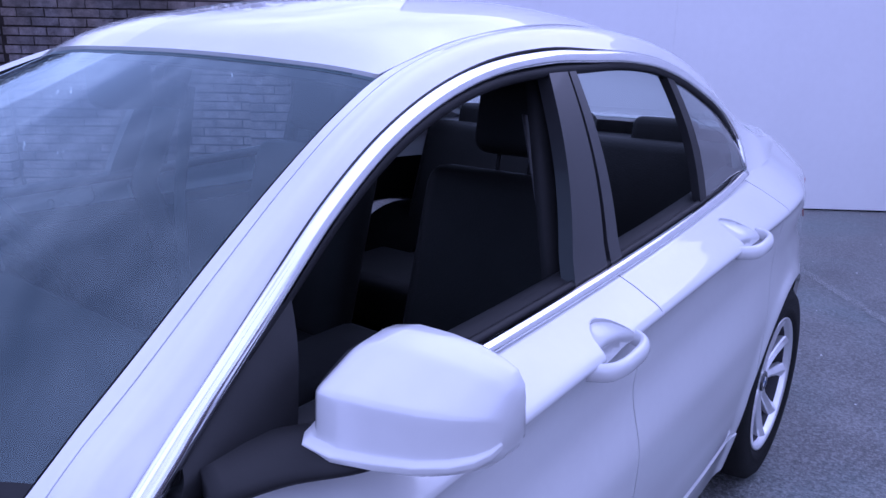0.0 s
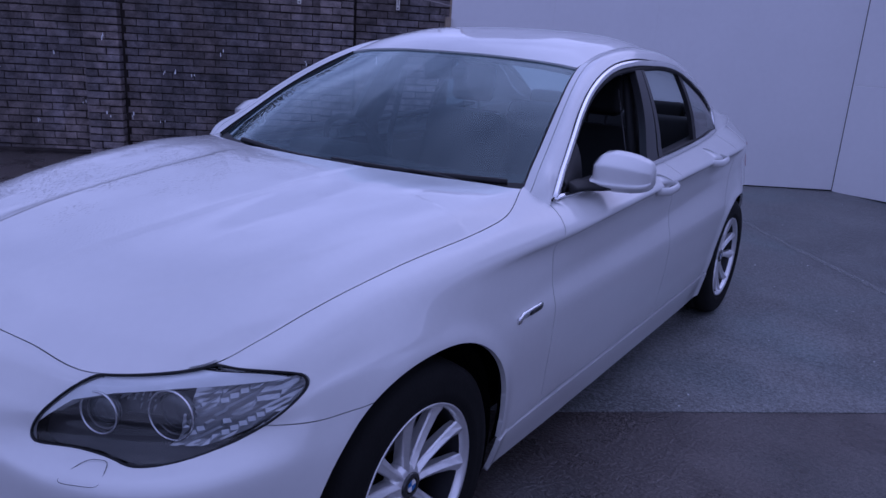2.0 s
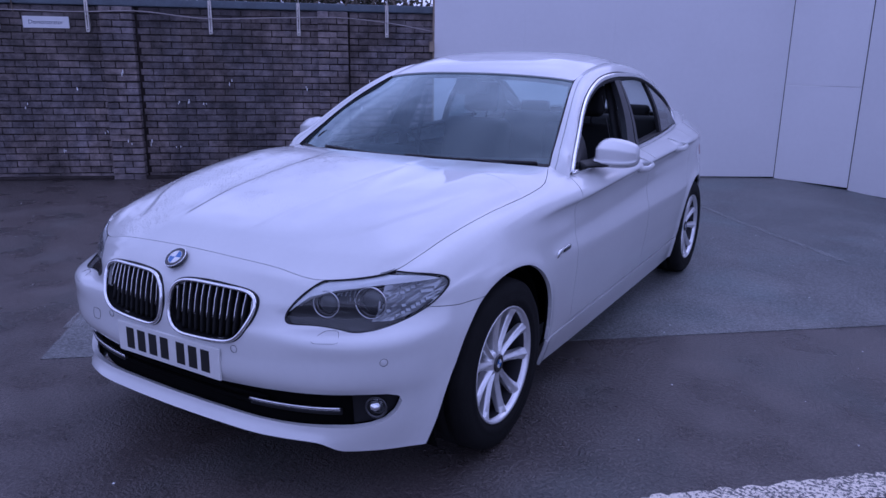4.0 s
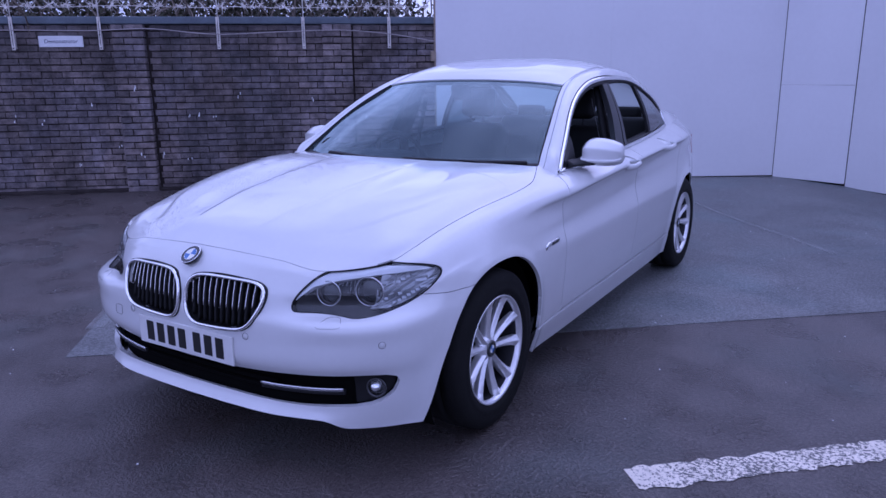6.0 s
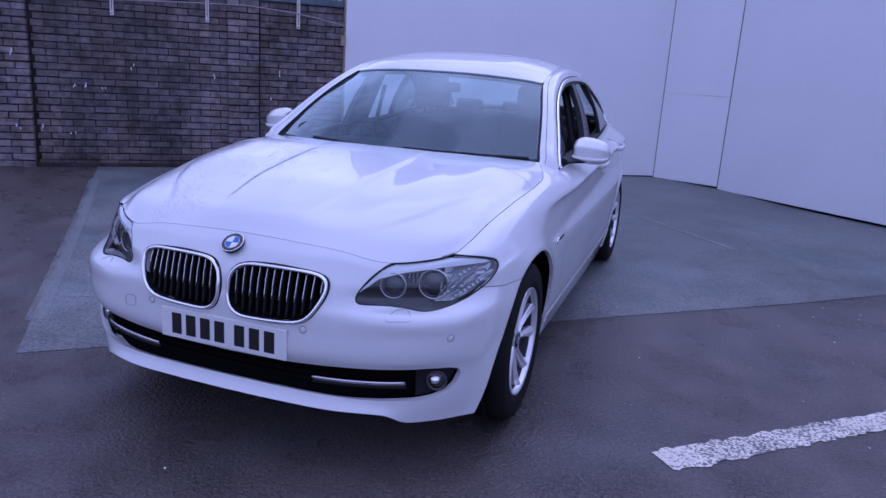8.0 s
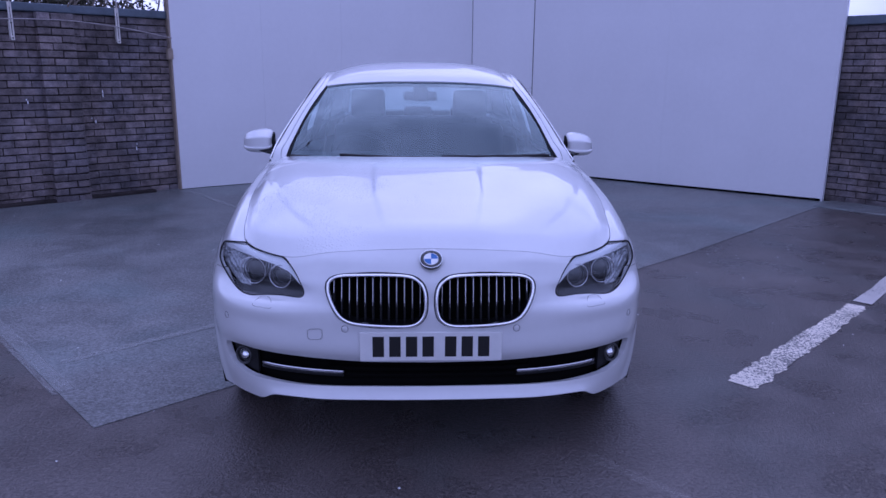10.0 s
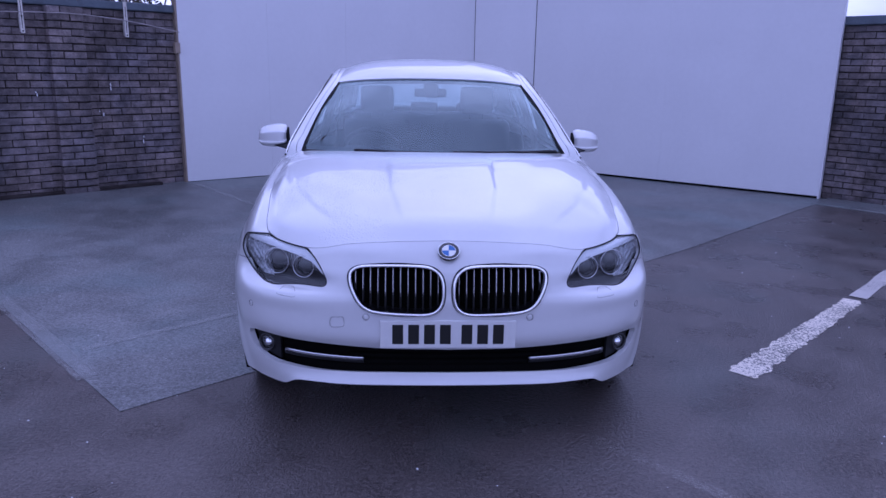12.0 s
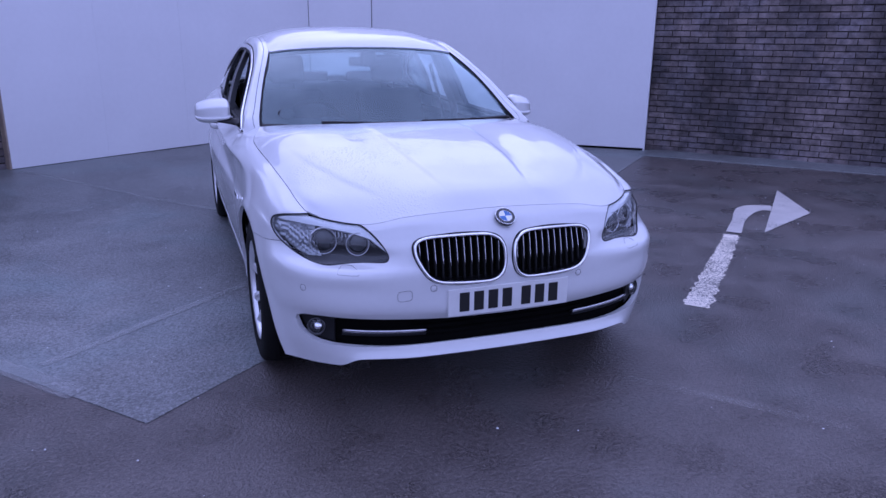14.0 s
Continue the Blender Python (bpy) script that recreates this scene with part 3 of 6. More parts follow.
def build_ground():
    vs = [-400, -40, -12, -6, -3] + [x * 0.4 for x in range(0, 17)] + [9, 14, 40, 400]
    us = [-400, -40, -12, -8, -4, -2, 0, 2, 4, 6, 8, 10, 14, 40, 400]
    bm = bmesh.new()
    grid = [[bm.verts.new(at_yard(u, v)) for u in us] for v in vs]
    for a, b in zip(grid, grid[1:]):
        for i in range(len(us) - 1):
            bm.faces.new((a[i], a[i + 1], b[i + 1], b[i]))
    tagged(part("ground", bm, TARMAC), "dark damp tarmac yard with stains", "ground", kind="structure")
    # the older bay surface, lighter, with a straight cut edge
    ground_strip("pavement", (0.0, 8.4, 0.0, 5.45), 0.004, TARMAC_OLD, "lighter worn tarmac bay with a straight edge", "pavement", 16, lambda u: float(np.interp(u, [0.8, 2.6, 4.7, 7.4, 8.4], [0, -.11, -.13, -.02, 0])))
    ground_strip("road_marking", (-0.03, 0.07, 0.45, 4.6), 0.008, LINE_FAINT, "faded white bay line on tarmac", "road marking")
    for u in (2.80, 5.38):
        ground_strip("road_marking", (u - 0.03, u + 0.03, 1.2, 5.2), 0.008, LINE_FAINT, "faded white bay line on tarmac", "road marking")
    ground_strip("road_marking", (0.12, 2.3, 0.81, 0.87), 0.008, LINE_FAINT, "faded white bay line on tarmac", "road marking")
    ground_strip("road_marking", (1.315, 1.375, -2.45, -1.50), 0.003, LINE_GHOST, "almost vanished pale line on tarmac", "road marking")
    # turn arrow: worn shaft, bent neck and triangular head
    arrow = empty("road_arrow", "white painted right-turn arrow, its shaft flaked away", "road marking", kind="structure")
    bm = bmesh.new()
    rng = random.Random(17)
    ragged = lambda a, b, n: [(a[0] + (b[0] - a[0]) * k / n + rng.uniform(-.012, .012), a[1] + (b[1] - a[1]) * k / n + rng.choice((-1, 1)) * rng.uniform(0, .014)) for k in range(n + 1)]
    low, high = ragged((2.45, -1.715), (4.24, -1.64), 70), ragged((2.45, -1.565), (4.24, -1.53), 70)
    va, vb = [bm.verts.new(at_yard(*p, 0.0025)) for p in low], [bm.verts.new(at_yard(*p, 0.0025)) for p in high]
    for k in range(70):
        bm.faces.new((va[k], va[k + 1], vb[k + 1], vb[k]))
    part("shaft", bm, LINE_WHITE, arrow, "flaked white paint")
    bm = bmesh.new()
    mid = [(4.32, -1.585), (4.75, -1.565), (5.05, -1.56), (5.22, -1.575), (5.34, -1.62), (5.39, -1.68), (5.40, -1.76)]
    wide = [0.058, 0.054, 0.05, 0.06, 0.08, 0.10, 0.11]
    c = curve([(*p, 0) for p in mid], 22)
    w = np.interp(np.linspace(0, 1, 22), np.linspace(0, 1, 7), wide)
    t = np.gradient(c, axis=0)
    t /= np.linalg.norm(t, axis=1, keepdims=True)
    left = [bm.verts.new(at_yard(p[0] - d[1] * k, p[1] + d[0] * k, 0.005)) for p, d, k in zip(c, t, w)]
    right = [bm.verts.new(at_yard(p[0] + d[1] * k, p[1] - d[0] * k, 0.005)) for p, d, k in zip(c, t, w)]
    for i in range(21):
        bm.faces.new((left[i], right[i], right[i + 1], left[i + 1]))
    part("neck", bm, LINE_SOLID, arrow)
    bm = bmesh.new()
    bm.faces.new([bm.verts.new(at_yard(*p, 0.006)) for p in ((6.32, -1.73), (4.43, -1.80), (5.38, -2.08))])
    part("head", bm, LINE_SOLID, arrow)


def brick_wall(name, origin, along, length, height, label, near, depth=0.22, piers=()):
    """A wall of separate bricks in stretcher bond: a mortar core with the bricks proud of it. near: the stretch of bricks that are parts."""
    frame_m = origin @ pose(0, 0, 0, 0, 0, along)
    wall = tagged(new(name), label, "brick wall", kind="structure")
    wall.matrix_world = frame_m
    part("mortar_core", box_bm((0, 0.012, -0.3), (length, depth, height)), MORTAR, wall, "dark recessed mortar", smooth=False)
    for a, b in piers:
        part("pier_core", box_bm((a + 0.010, -0.100, -0.3), (a + 0.3375, 0.03, height)), MORTAR, wall, smooth=False)
    rng = random.Random(5)
    long_, high, gap = 0.2155, 0.062, 0.0095
    shapes = {}

    def brick_mesh(w, deep):
        key = (round(w, 3), round(deep, 3))
        if key not in shapes:
            bm = box_bm((0, -deep, 0), (w, 0.03, high))
            bmesh.ops.bevel(bm, geom=[e for e in bm.edges if all(v.co.y < 0 for v in e.verts)], offset=0.004, segments=1, affect="EDGES")
            me = bpy.data.meshes.new("brick")
            bm.normal_update()
            bm.to_mesh(me)
            bm.free()
            me.materials.append(BRICK)
            shapes[key] = me
        return shapes[key]

    rest_v, rest_f, count = [], [], 0
    for row in range(int(height / 0.075) + 1):
        z = row * 0.075
        if z + high > height + 0.02:
            break
        edges = [0.0] + [k for a, b in sorted(piers) for k in (a, a + 0.375)] + [length]
        runs = [(a, b, 0.0) for a, b in zip(edges[::2], edges[1::2])] + [(a, a + 0.3475, 0.112) for a, b in piers]
        for a, b, proud in runs:
            x = a if proud else math.floor((a - 0.0001) / 0.225) * 0.225 - (0.1125 if row % 2 else 0)
            while x < b - 0.02:
                if proud:
                    w = min(long_ if (row % 2 == 0) == (x < a + 0.01) else 0.1225, b - x)
                else:
                    w = min(long_, b - x)
                lo = max(x, a)
                w = x + w - lo
                if w < 0.03:
                    x += long_ + gap if not proud else w + gap
                    continue
                if w > 0.03:
                    me = brick_mesh(w, proud)
                    j = Vector((lo + rng.uniform(-0.002, 0.002), rng.uniform(-0.006, 0.004), z + rng.uniform(-0.0025, 0.0025)))
                    if near[0] < lo < near[1] and near[2] < z < near[3] and count < 300:
                        ob = new("brick", me)
                        ob.parent = wall
                        ob.location = j
                        ob.rotation_euler = (rng.uniform(-0.03, 0.03), rng.uniform(-0.010, 0.010), rng.uniform(-0.012, 0.012))
                        count += 1
                    else:
                        base = len(rest_v)
                        rest_v += [v.co + j + Vector((rng.uniform(-.0025, .0025), rng.uniform(-.003, .003), rng.uniform(-.003, .003))) for v in me.vertices]
                        rest_f += [tuple(base + i for i in p.vertices) for p in me.polygons]
                x = lo + w + gap
    tagged(raw("brickwork", rest_v, rest_f, BRICK, wall), "weathered dark bricks", kind="stuff")
    return wall


def coping(name, origin, along, length, z, label, depth=0.30, high=0.09):
    bm = box_bm((0, -0.045, z), (length, depth - 0.045, z + high), 0.012, 2)
    ob = tagged(part(name, bm, COPING, smooth=False), label, "coping", kind="structure")
    ob.matrix_world = origin @ pose(0, 0, 0, 0, 0, along)
    return ob


WALL_V, WALL_U = 5.45, 8.45
LIFT = 0.075


def build_left_wall():
    origin = YARD @ pose(-9.0, WALL_V, LIFT)
    brick_wall("wall_west", origin, 0, 12.6, 1.93, "dark painted brick yard wall with piers", (7.2, 10.6, 0.7, 1.95), piers=((8.04, 8.40), (10.43, 10.80), (4.2, 4.56)))
    coping("coping_west", origin, 0, 12.6, 1.945, "blue-grey painted coping on the brick wall", high=0.085)
    # wall beyond, closing the corner behind the screens
    coping("coping_north", YARD @ pose(WALL_U, WALL_V + 0.3, 0), -90, 12.0, 2.02, "dark grey coping on the brick wall", high=0.10)
    brick_wall("wall_north", YARD @ pose(WALL_U, WALL_V + 0.3, 0), -90, 12.0, 2.0, "dark painted brick yard wall", (5.4, 9.2, 0.5, 2.0))
    # a row of bricks on edge, dark with dirt, at the foot of the left wall
    foot = tagged(part("kerb", box_bm((0, -0.10, -0.05), (11.5, 0.0, 0.035), 0.01, 2), MORTAR, smooth=False), "low dirty kerb at the wall's foot", "kerb", kind="structure")
    foot.matrix_world = origin
    foot = tagged(part("kerb", box_bm((5.7, -0.55, -0.05), (12, 0.0, 0.012), 0.008, 2), TARMAC_OLD, smooth=False), "low concrete strip at the wall's foot", "kerb", kind="structure")
    foot.matrix_world = YARD @ pose(WALL_U, WALL_V + 0.3, 0, 0, 0, -90)


SCREEN_LINE = [(2.80, 5.37), (7.18, 4.86), (7.62, 4.05), (8.32, 0.12)]


def build_screens():
    """White boarded screens that stand across the corner: three faces, in panels with narrow joints."""
    top, thick = 3.75, 0.06
    for i, (a, b) in enumerate(zip(SCREEN_LINE, SCREEN_LINE[1:])):
        pa, pb = at_yard(*a), at_yard(*b)
        d = pb - pa
        length, turn = Vector((d.x, d.y)).length, math.degrees(math.atan2(d.y, d.x))
        wall = tagged(new("screen_wall_%d" % (i + 1)), "tall smooth white boarded screen wall", "screen wall", kind="structure")
        wall.matrix_world = pose(pa.x, pa.y, (pa.z + pb.z) / 2, 0, 0, turn)
        shares = ((0, .25, .5, 1), (0, 1), (0, .5, 1))[i]
        for a_, b_ in zip(shares, shares[1:]):
            seam = 0.0012 if i == 1 else 0.0004
            lo, hi = length * a_ + seam, length * b_ - seam
            splits = [0.012, 1.19, top] if i == 1 else [0.012, top]
            for z0, z1 in zip(splits, splits[1:]):
                part("board", box_bm((lo, 0, z0 + 0.002), (hi, thick, z1 - 0.002), 0.003 if i == 1 else 0.001, 1), BOARD, wall, smooth=False)
        # no rail: this near-black strip puts shade into the gap below the boards
        part("bottom_rail", box_bm((0.01, 0.012, -0.03), (length - 0.01, 0.05, 0.024)), DARK_INNER, wall, "near-black strip painted as shade in the gap under the boards", smooth=False)
        if i != 2:
            part("corner_seal", box_bm((length - 0.005, -0.003, 0.0), (length + 0.005, 0.03, top)), MORTAR, wall, "dark corner joint", smooth=False)
        if i != 1:
            x = 0 if i == 0 else length
            part("edge_post", box_bm((x - 0.011, -0.004, -0.02), (x + 0.011, thick + 0.05, top), 0.004, 1), BOARD if i else BOARD_EDGE, wall, "timber edge post", smooth=False)
    # small latch on the free edge of the left screen
    p = at_yard(2.775, 5.35, 1.56)
    latch = tagged(part("latch", box_bm((-0.03, -0.03, -0.06), (0.03, 0.03, 0.06), 0.006, 2), BOARD_EDGE, smooth=False), "small brown latch on the screen's edge", "latch")
    latch.matrix_world = Matrix.Translation(p) @ pose(0, 0, 0, 0, 0, 41)


build_ground()
build_left_wall()
build_screens()

# ---------------------------------------------------------------- car body: guide lines
# The car stands with its front axle on y = 0, nose towards -y, its middle on x = 0. All guide lines are for one side.
# Each line runs from the middle of the nose round the corner and along the side to the middle of the tail.
SIDE_Y = [-0.27, 0.0, 0.42, 0.70, 0.80, 1.5, 2.2, 2.58, 2.968, 3.36, 3.75]


def body_line(nose, xs, zs, tail, ys=SIDE_Y):
    return list(nose) + list(zip(xs, ys, zs)) + list(tail)


BODY = [
    body_line([(0, -.820, .266), (.22, -.815, .266), (.42, -.796, .264), (.585, -.737, .256), (.668, -.664, .214), (.80, -.522, .206)],
              [0.864, 0.870, 0.865, 0.865, 0.865, 0.868, 0.868, 0.861, 0.845, 0.786, 0.670], [.205, .2, .187, .184, .183, .190, .195, .20, .22, .235, .25],
              [(.54, 3.95, .27), (.34, 4.02, .27), (0, 4.04, .27)], [-0.40] + SIDE_Y[1:]),
    body_line([(0, -.800, .302), (.22, -.795, .302), (.43, -.774, .302), (.58, -.726, .300), (.72, -.635, .296), (.825, -.52, .298)],
              [0.877, 0.895, 0.895, 0.893, 0.893, 0.897, 0.897, 0.887, 0.867, 0.811, 0.700], [.305, .30, .287, .287, .288, .30, .31, .315, .32, .33, .34],
              [(.55, 3.98, .36), (.40, 4.05, .36), (0, 4.07, .36)], [-0.40] + SIDE_Y[1:]),
    body_line([(0, -.792, .404), (.22, -.787, .406), (.44, -.762, .412), (.60, -.722, .420), (.728, -.650, .424), (.838, -.53, .42)],
              [0.886, 0.910, 0.910, 0.910, 0.910, 0.915, 0.915, 0.907, 0.890, 0.831, 0.725], [.42, .42, .40, .40, .40, .41, .42, .42, .43, .44, .45],
              [(.56, 3.99, .46), (.41, 4.06, .46), (0, 4.08, .46)], [-0.40] + SIDE_Y[1:]),
    body_line([(0, -.810, .432), (.22, -.806, .433), (.44, -.780, .438), (.605, -.737, .444), (.74, -.657, .448), (.845, -.53, .45)],
              [0.888, 0.913, 0.913, 0.913, 0.913, 0.918, 0.918, 0.910, 0.893, 0.836, 0.730], [.45, .45, .43, .43, .43, .44, .45, .45, .46, .47, .48],
              [(.565, 3.99, .49), (.415, 4.065, .49), (0, 4.085, .49)], [-0.40] + SIDE_Y[1:]),
    body_line([(0, -.814, .53), (.22, -.810, .53), (.44, -.785, .535), (.61, -.740, .54), (.75, -.66, .54), (.85, -.53, .54)],
              [0.898, 0.922, 0.922, 0.922, 0.922, 0.927, 0.928, 0.921, 0.902, 0.841, 0.735], [.54, .53, .52, .52, .52, .53, .54, .54, .55, .56, .57],
              [(.57, 4.0, .58), (.42, 4.07, .58), (0, 4.09, .58)], [-0.39] + SIDE_Y[1:]),
    body_line([(0, -.812, .604), (.22, -.808, .604), (.442, -.778, .606), (.607, -.734, .607), (.748, -.653, .608), (.854, -.515, .610)],
              [0.900, 0.927, 0.926, 0.926, 0.926, 0.931, 0.932, 0.926, 0.907, 0.846, 0.740], [.61, .60, .58, .59, .59, .60, .61, .61, .62, .63, .64],
              [(.572, 4.0, .645), (.42, 4.07, .645), (0, 4.09, .645)], [-0.375] + SIDE_Y[1:]),
    body_line([(0, -.806, .63), (.22, -.799, .63), (.42, -.766, .63), (.57, -.690, .63), (.722, -.604, .632), (.852, -.46, .645)],
              [0.894, 0.925, 0.926, 0.928, 0.928, 0.932, 0.934, 0.928, 0.909, 0.846, 0.740], [.65, .645, .63, .64, .64, .65, .66, .66, .67, .68, .69],
              [(.575, 4.0, .70), (.42, 4.065, .70), (0, 4.09, .70)], [-0.36] + SIDE_Y[1:]),
    body_line([(0, -.795, .70), (.21, -.786, .70), (.40, -.744, .70), (.56, -.672, .70), (.714, -.578, .70), (.855, -.41, .715)],
              [0.886, 0.916, 0.908, 0.905, 0.904, 0.907, 0.909, 0.912, 0.893, 0.823, 0.715], [.74, .75, .755, .765, .77, .80, .835, .85, .865, .875, .885],
              [(.57, 3.98, .88), (.41, 4.05, .87), (0, 4.07, .86)], [-0.29] + SIDE_Y[1:]),
    body_line([(0, -.781, .73), (.207, -.772, .73), (.393, -.725, .73), (.556, -.663, .725), (.711, -.565, .728), (.853, -.392, .740)],
              [0.873, 0.898, 0.899, 0.909, 0.915, 0.921, 0.923, 0.925, 0.908, 0.820, 0.712], [.768, .803, .850, .864, .872, .909, .939, .952, .964, .969, .969],
              [(.61, 3.96, .945), (.41, 4.04, .93), (0, 4.06, .92)]),
    body_line([(0, -.767, .750), (.205, -.758, .750), (.39, -.714, .748), (.552, -.654, .744), (.708, -.555, .750), (.846, -.385, .760)],
              [0.862, 0.882, 0.904, 0.924, 0.931, 0.938, 0.940, 0.938, 0.909, 0.808, 0.692], [.79, .838, .868, .880, .887, .926, .956, .969, .981, .985, .985],
              [(.60, 3.95, .975), (.41, 4.03, .96), (0, 4.05, .95)]),
    body_line([(0, -.738, .785), (.203, -.731, .783), (.386, -.697, .775), (.549, -.644, .758), (.705, -.541, .776), (.815, -.388, .804)],
              [0.824, 0.847, 0.866, 0.878, 0.892, 0.898, 0.894, 0.882, 0.846, 0.730, 0.622], [.836, .886, .925, .942, .940, .962, .992, 1.01, 1.032, 1.044, 1.046],
              [(.565, 3.93, 1.035), (.40, 3.98, 1.05), (0, 4.0, 1.055)]),
    body_line([(0, -.697, .818), (.20, -.692, .812), (.38, -.668, .797), (.546, -.632, .771), (.712, -.506, .790), (.756, -.395, .824)],
              [0.771, 0.800, 0.822, 0.752, 0.852, 0.842, 0.826, 0.802, 0.774, 0.663, 0.540], [.856, .906, .951, 1.005, .973, .99, 1.02, 1.045, 1.070, 1.082, 1.086],
              [(.50, 3.91, 1.086), (.38, 3.94, 1.096), (0, 3.95, 1.102)], SIDE_Y[:2] + [.46, .722, .740] + SIDE_Y[5:]),
]
# Sides of the roof: from the foot of the windscreen pillar over the roof edge to the boot; inner (glass and roof) and outer (window trim) line.
ROOF_EDGE = [(.758, .690, .984), (.752, .725, 1.006), (.724, .855, 1.086), (.694, .985, 1.168), (.660, 1.12, 1.246), (.622, 1.265, 1.318), (.592, 1.40, 1.372), (.580, 1.58, 1.42), (.574, 1.78, 1.45), (.569, 2.0, 1.464), (.563, 2.24, 1.456), (.557, 2.5, 1.428), (.556, 2.68, 1.394), (.560, 2.80, 1.360), (.570, 2.94, 1.308), (.595, 3.12, 1.232), (.62, 3.30, 1.146), (.632, 3.43, 1.105)]
TRIM_LINE = [(.854, .700, .950), (.845, .735, .974), (.816, .855, 1.052), (.779, .985, 1.135), (.737, 1.125, 1.22), (.701, 1.275, 1.295), (.679, 1.42, 1.35), (.664, 1.60, 1.393), (.668, 1.78, 1.412), (.669, 1.96, 1.410), (.669, 2.17, 1.402), (.671, 2.38, 1.376), (.689, 2.58, 1.318), (.722, 2.73, 1.236), (.757, 2.785, 1.150), (.797, 2.752, 1.060), (.788, 3.0, 1.068), (.715, 3.36, 1.080)]

HL = rounded([(.461, .641), (.50, .715), (.555, .773), (.64, .789), (.74, .795), (.819, .784), (.852, .766), (.864, .735), (.847, .698), (.802, .660), (.75, .634), (.69, .627), (.63, .634), (.55, .640)], 5, 0.45)
KIDNEY = rounded([(.020, .733), (.20, .739), (.376, .727), (.383, .67), (.328, .568), (.20, .556), (.020, .553)], 8, 0.42)
INTAKE = [(-.02, .404), (.25, .407), (.42, .415), (.60, .424), (.72, .427), (.785, .424), (.808, .414), (.812, .392), (.797, .352), (.770, .324), (.735, .308), (.69, .302), (.55, .305), (.40, .308), (.2, .310), (-.02, .310)]
ARCH_F, ARCH_R = (-0.002, 0.335, 0.398, 0.386), (2.968, 0.335, 0.405, 0.372)


def arch(p, a, grow=0.0):
    """Distance outwards from a wheel arch, seen from the side."""
    yc, zc, ry, rz = a
    ahead = (p[:, 1] < yc) & (yc < 1)  # the front arch opens forwards at its foot
    ry = np.where(ahead, ry - 0.004 + 0.27 * np.maximum(0.48 - p[:, 2], 0), ry)
    y, z = np.abs(p[:, 1] - yc) / (ry + grow), np.maximum(p[:, 2] - zc, 0) / (rz + grow)
    y = y + np.where(ahead, 0, np.maximum(zc - p[:, 2], 0) * 0.12)
    return ((y**2.25 + z**2.25) ** (1 / 2.25) - 1) * rz


def flare(sh):
    """Rolls the metal out a little round the wheel arches."""
    v = sh[0].copy()
    for a in (ARCH_F, ARCH_R):
        d = arch(v, a)
        v[:, 0] += np.where(v[:, 1] > -0.62, 0.010 * np.exp(-(np.maximum(d, 0) / 0.035) ** 2), 0)
    return v, sh[1]


skin_grid = net(BODY, 460, 92, True)
SKIN = flare(sheet(skin_grid))
n0 = normals(SKIN)
if (n0[:, 0] * SKIN[0][:, 0]).sum() < 0:
    SKIN = SKIN[0], [tuple(reversed(f)) for f in SKIN[1]]

FRONT = lambda v: v[:, 1] < 0.2
hl_sd = lambda v: np.where(FRONT(v) & (v[:, 0] > 0.3), poly_sd(v[:, 0], v[:, 2], HL), 9.0)
kid_sd = lambda v: np.where(v[:, 1] < -0.6, poly_sd(v[:, 0], v[:, 2], KIDNEY), 9.0)
intake_sd = lambda v: np.where(v[:, 1] < -0.35, poly_sd(v[:, 0], v[:, 2], INTAKE), 9.0)
seam_z = lambda v: 0.672 + 0.10 * np.clip(-0.34 - v[:, 1], 0, 0.2)
fender_gap = lambda v: 0.655 + 0.05 * np.clip((v[:, 2] - 0.55) / 0.4, -1, 0) ** 2 + np.clip(v[:, 2] - 0.84, 0, 1) * 0.55
is_bumper = lambda v: np.where(v[:, 0] < 0.70, 1.0, np.where(v[:, 1] > 0.1, -1.0, seam_z(v) - v[:, 2]))
door_gap = lambda v: 1.735 + np.where(v[:, 2] > 0.80, (v[:, 2] - 0.80) * 0.22, 0) - 0.10 * np.clip(0.55 - v[:, 2], 0, 1)
rear_gap = lambda v: 2.70 + (v[:, 2] - 0.98) * 0.25
sill_top = lambda v: 0.300 + 0.014 * v[:, 1]
GAP = 0.0022

car = empty("car", "white four-door saloon car, parked on damp tarmac, side windows down", "car")


def pair(name, sh, mat, thick=0.014, label="", parent=None):
    return [panel(name, s, mat, parent or car, thick, label) for s in (sh, mirrored(sh))]


bumper = clip(clip(clip(clip(clip(SKIN, is_bumper), lambda v: np.where(v[:, 1] < 0.1, 1, -1) * 1.0), lambda v: arch(v, ARCH_F) + np.where(v[:, 1] < -0.7, 9, 0)), lambda v: hl_sd(v) - 0.004), lambda v: kid_sd(v))
bumper = clip(bumper, lambda v: intake_sd(v))
front_bumper = panel("front_bumper", whole(bumper), PAINT, car, 0.022)

side = clip(clip(SKIN, lambda v: np.where(v[:, 1] < -0.6, -1.0, 1.0) * 1.0), lambda v: arch(v, ARCH_F))
side = clip(side, lambda v: arch(v, ARCH_R))
fender = clip(clip(clip(clip(side, lambda v: GAP * -1 - is_bumper(v)), lambda v: hl_sd(v) - 0.004), lambda v: fender_gap(v) - GAP - v[:, 1]), lambda v: 9 * (v[:, 0] > 0.5) - 1.0)
fender = clip(fender, lambda v: np.where(v[:, 1] > 0.3, v[:, 2] - sill_top(v) - GAP, 1.0))
pair("front_wing", fender, PAINT, 0.016)
doors_area = clip(side, lambda v: v[:, 2] - sill_top(v) - 0.008)
door_f = clip(clip(doors_area, lambda v: v[:, 1] - fender_gap(v) - GAP), lambda v: door_gap(v) - GAP - v[:, 1])
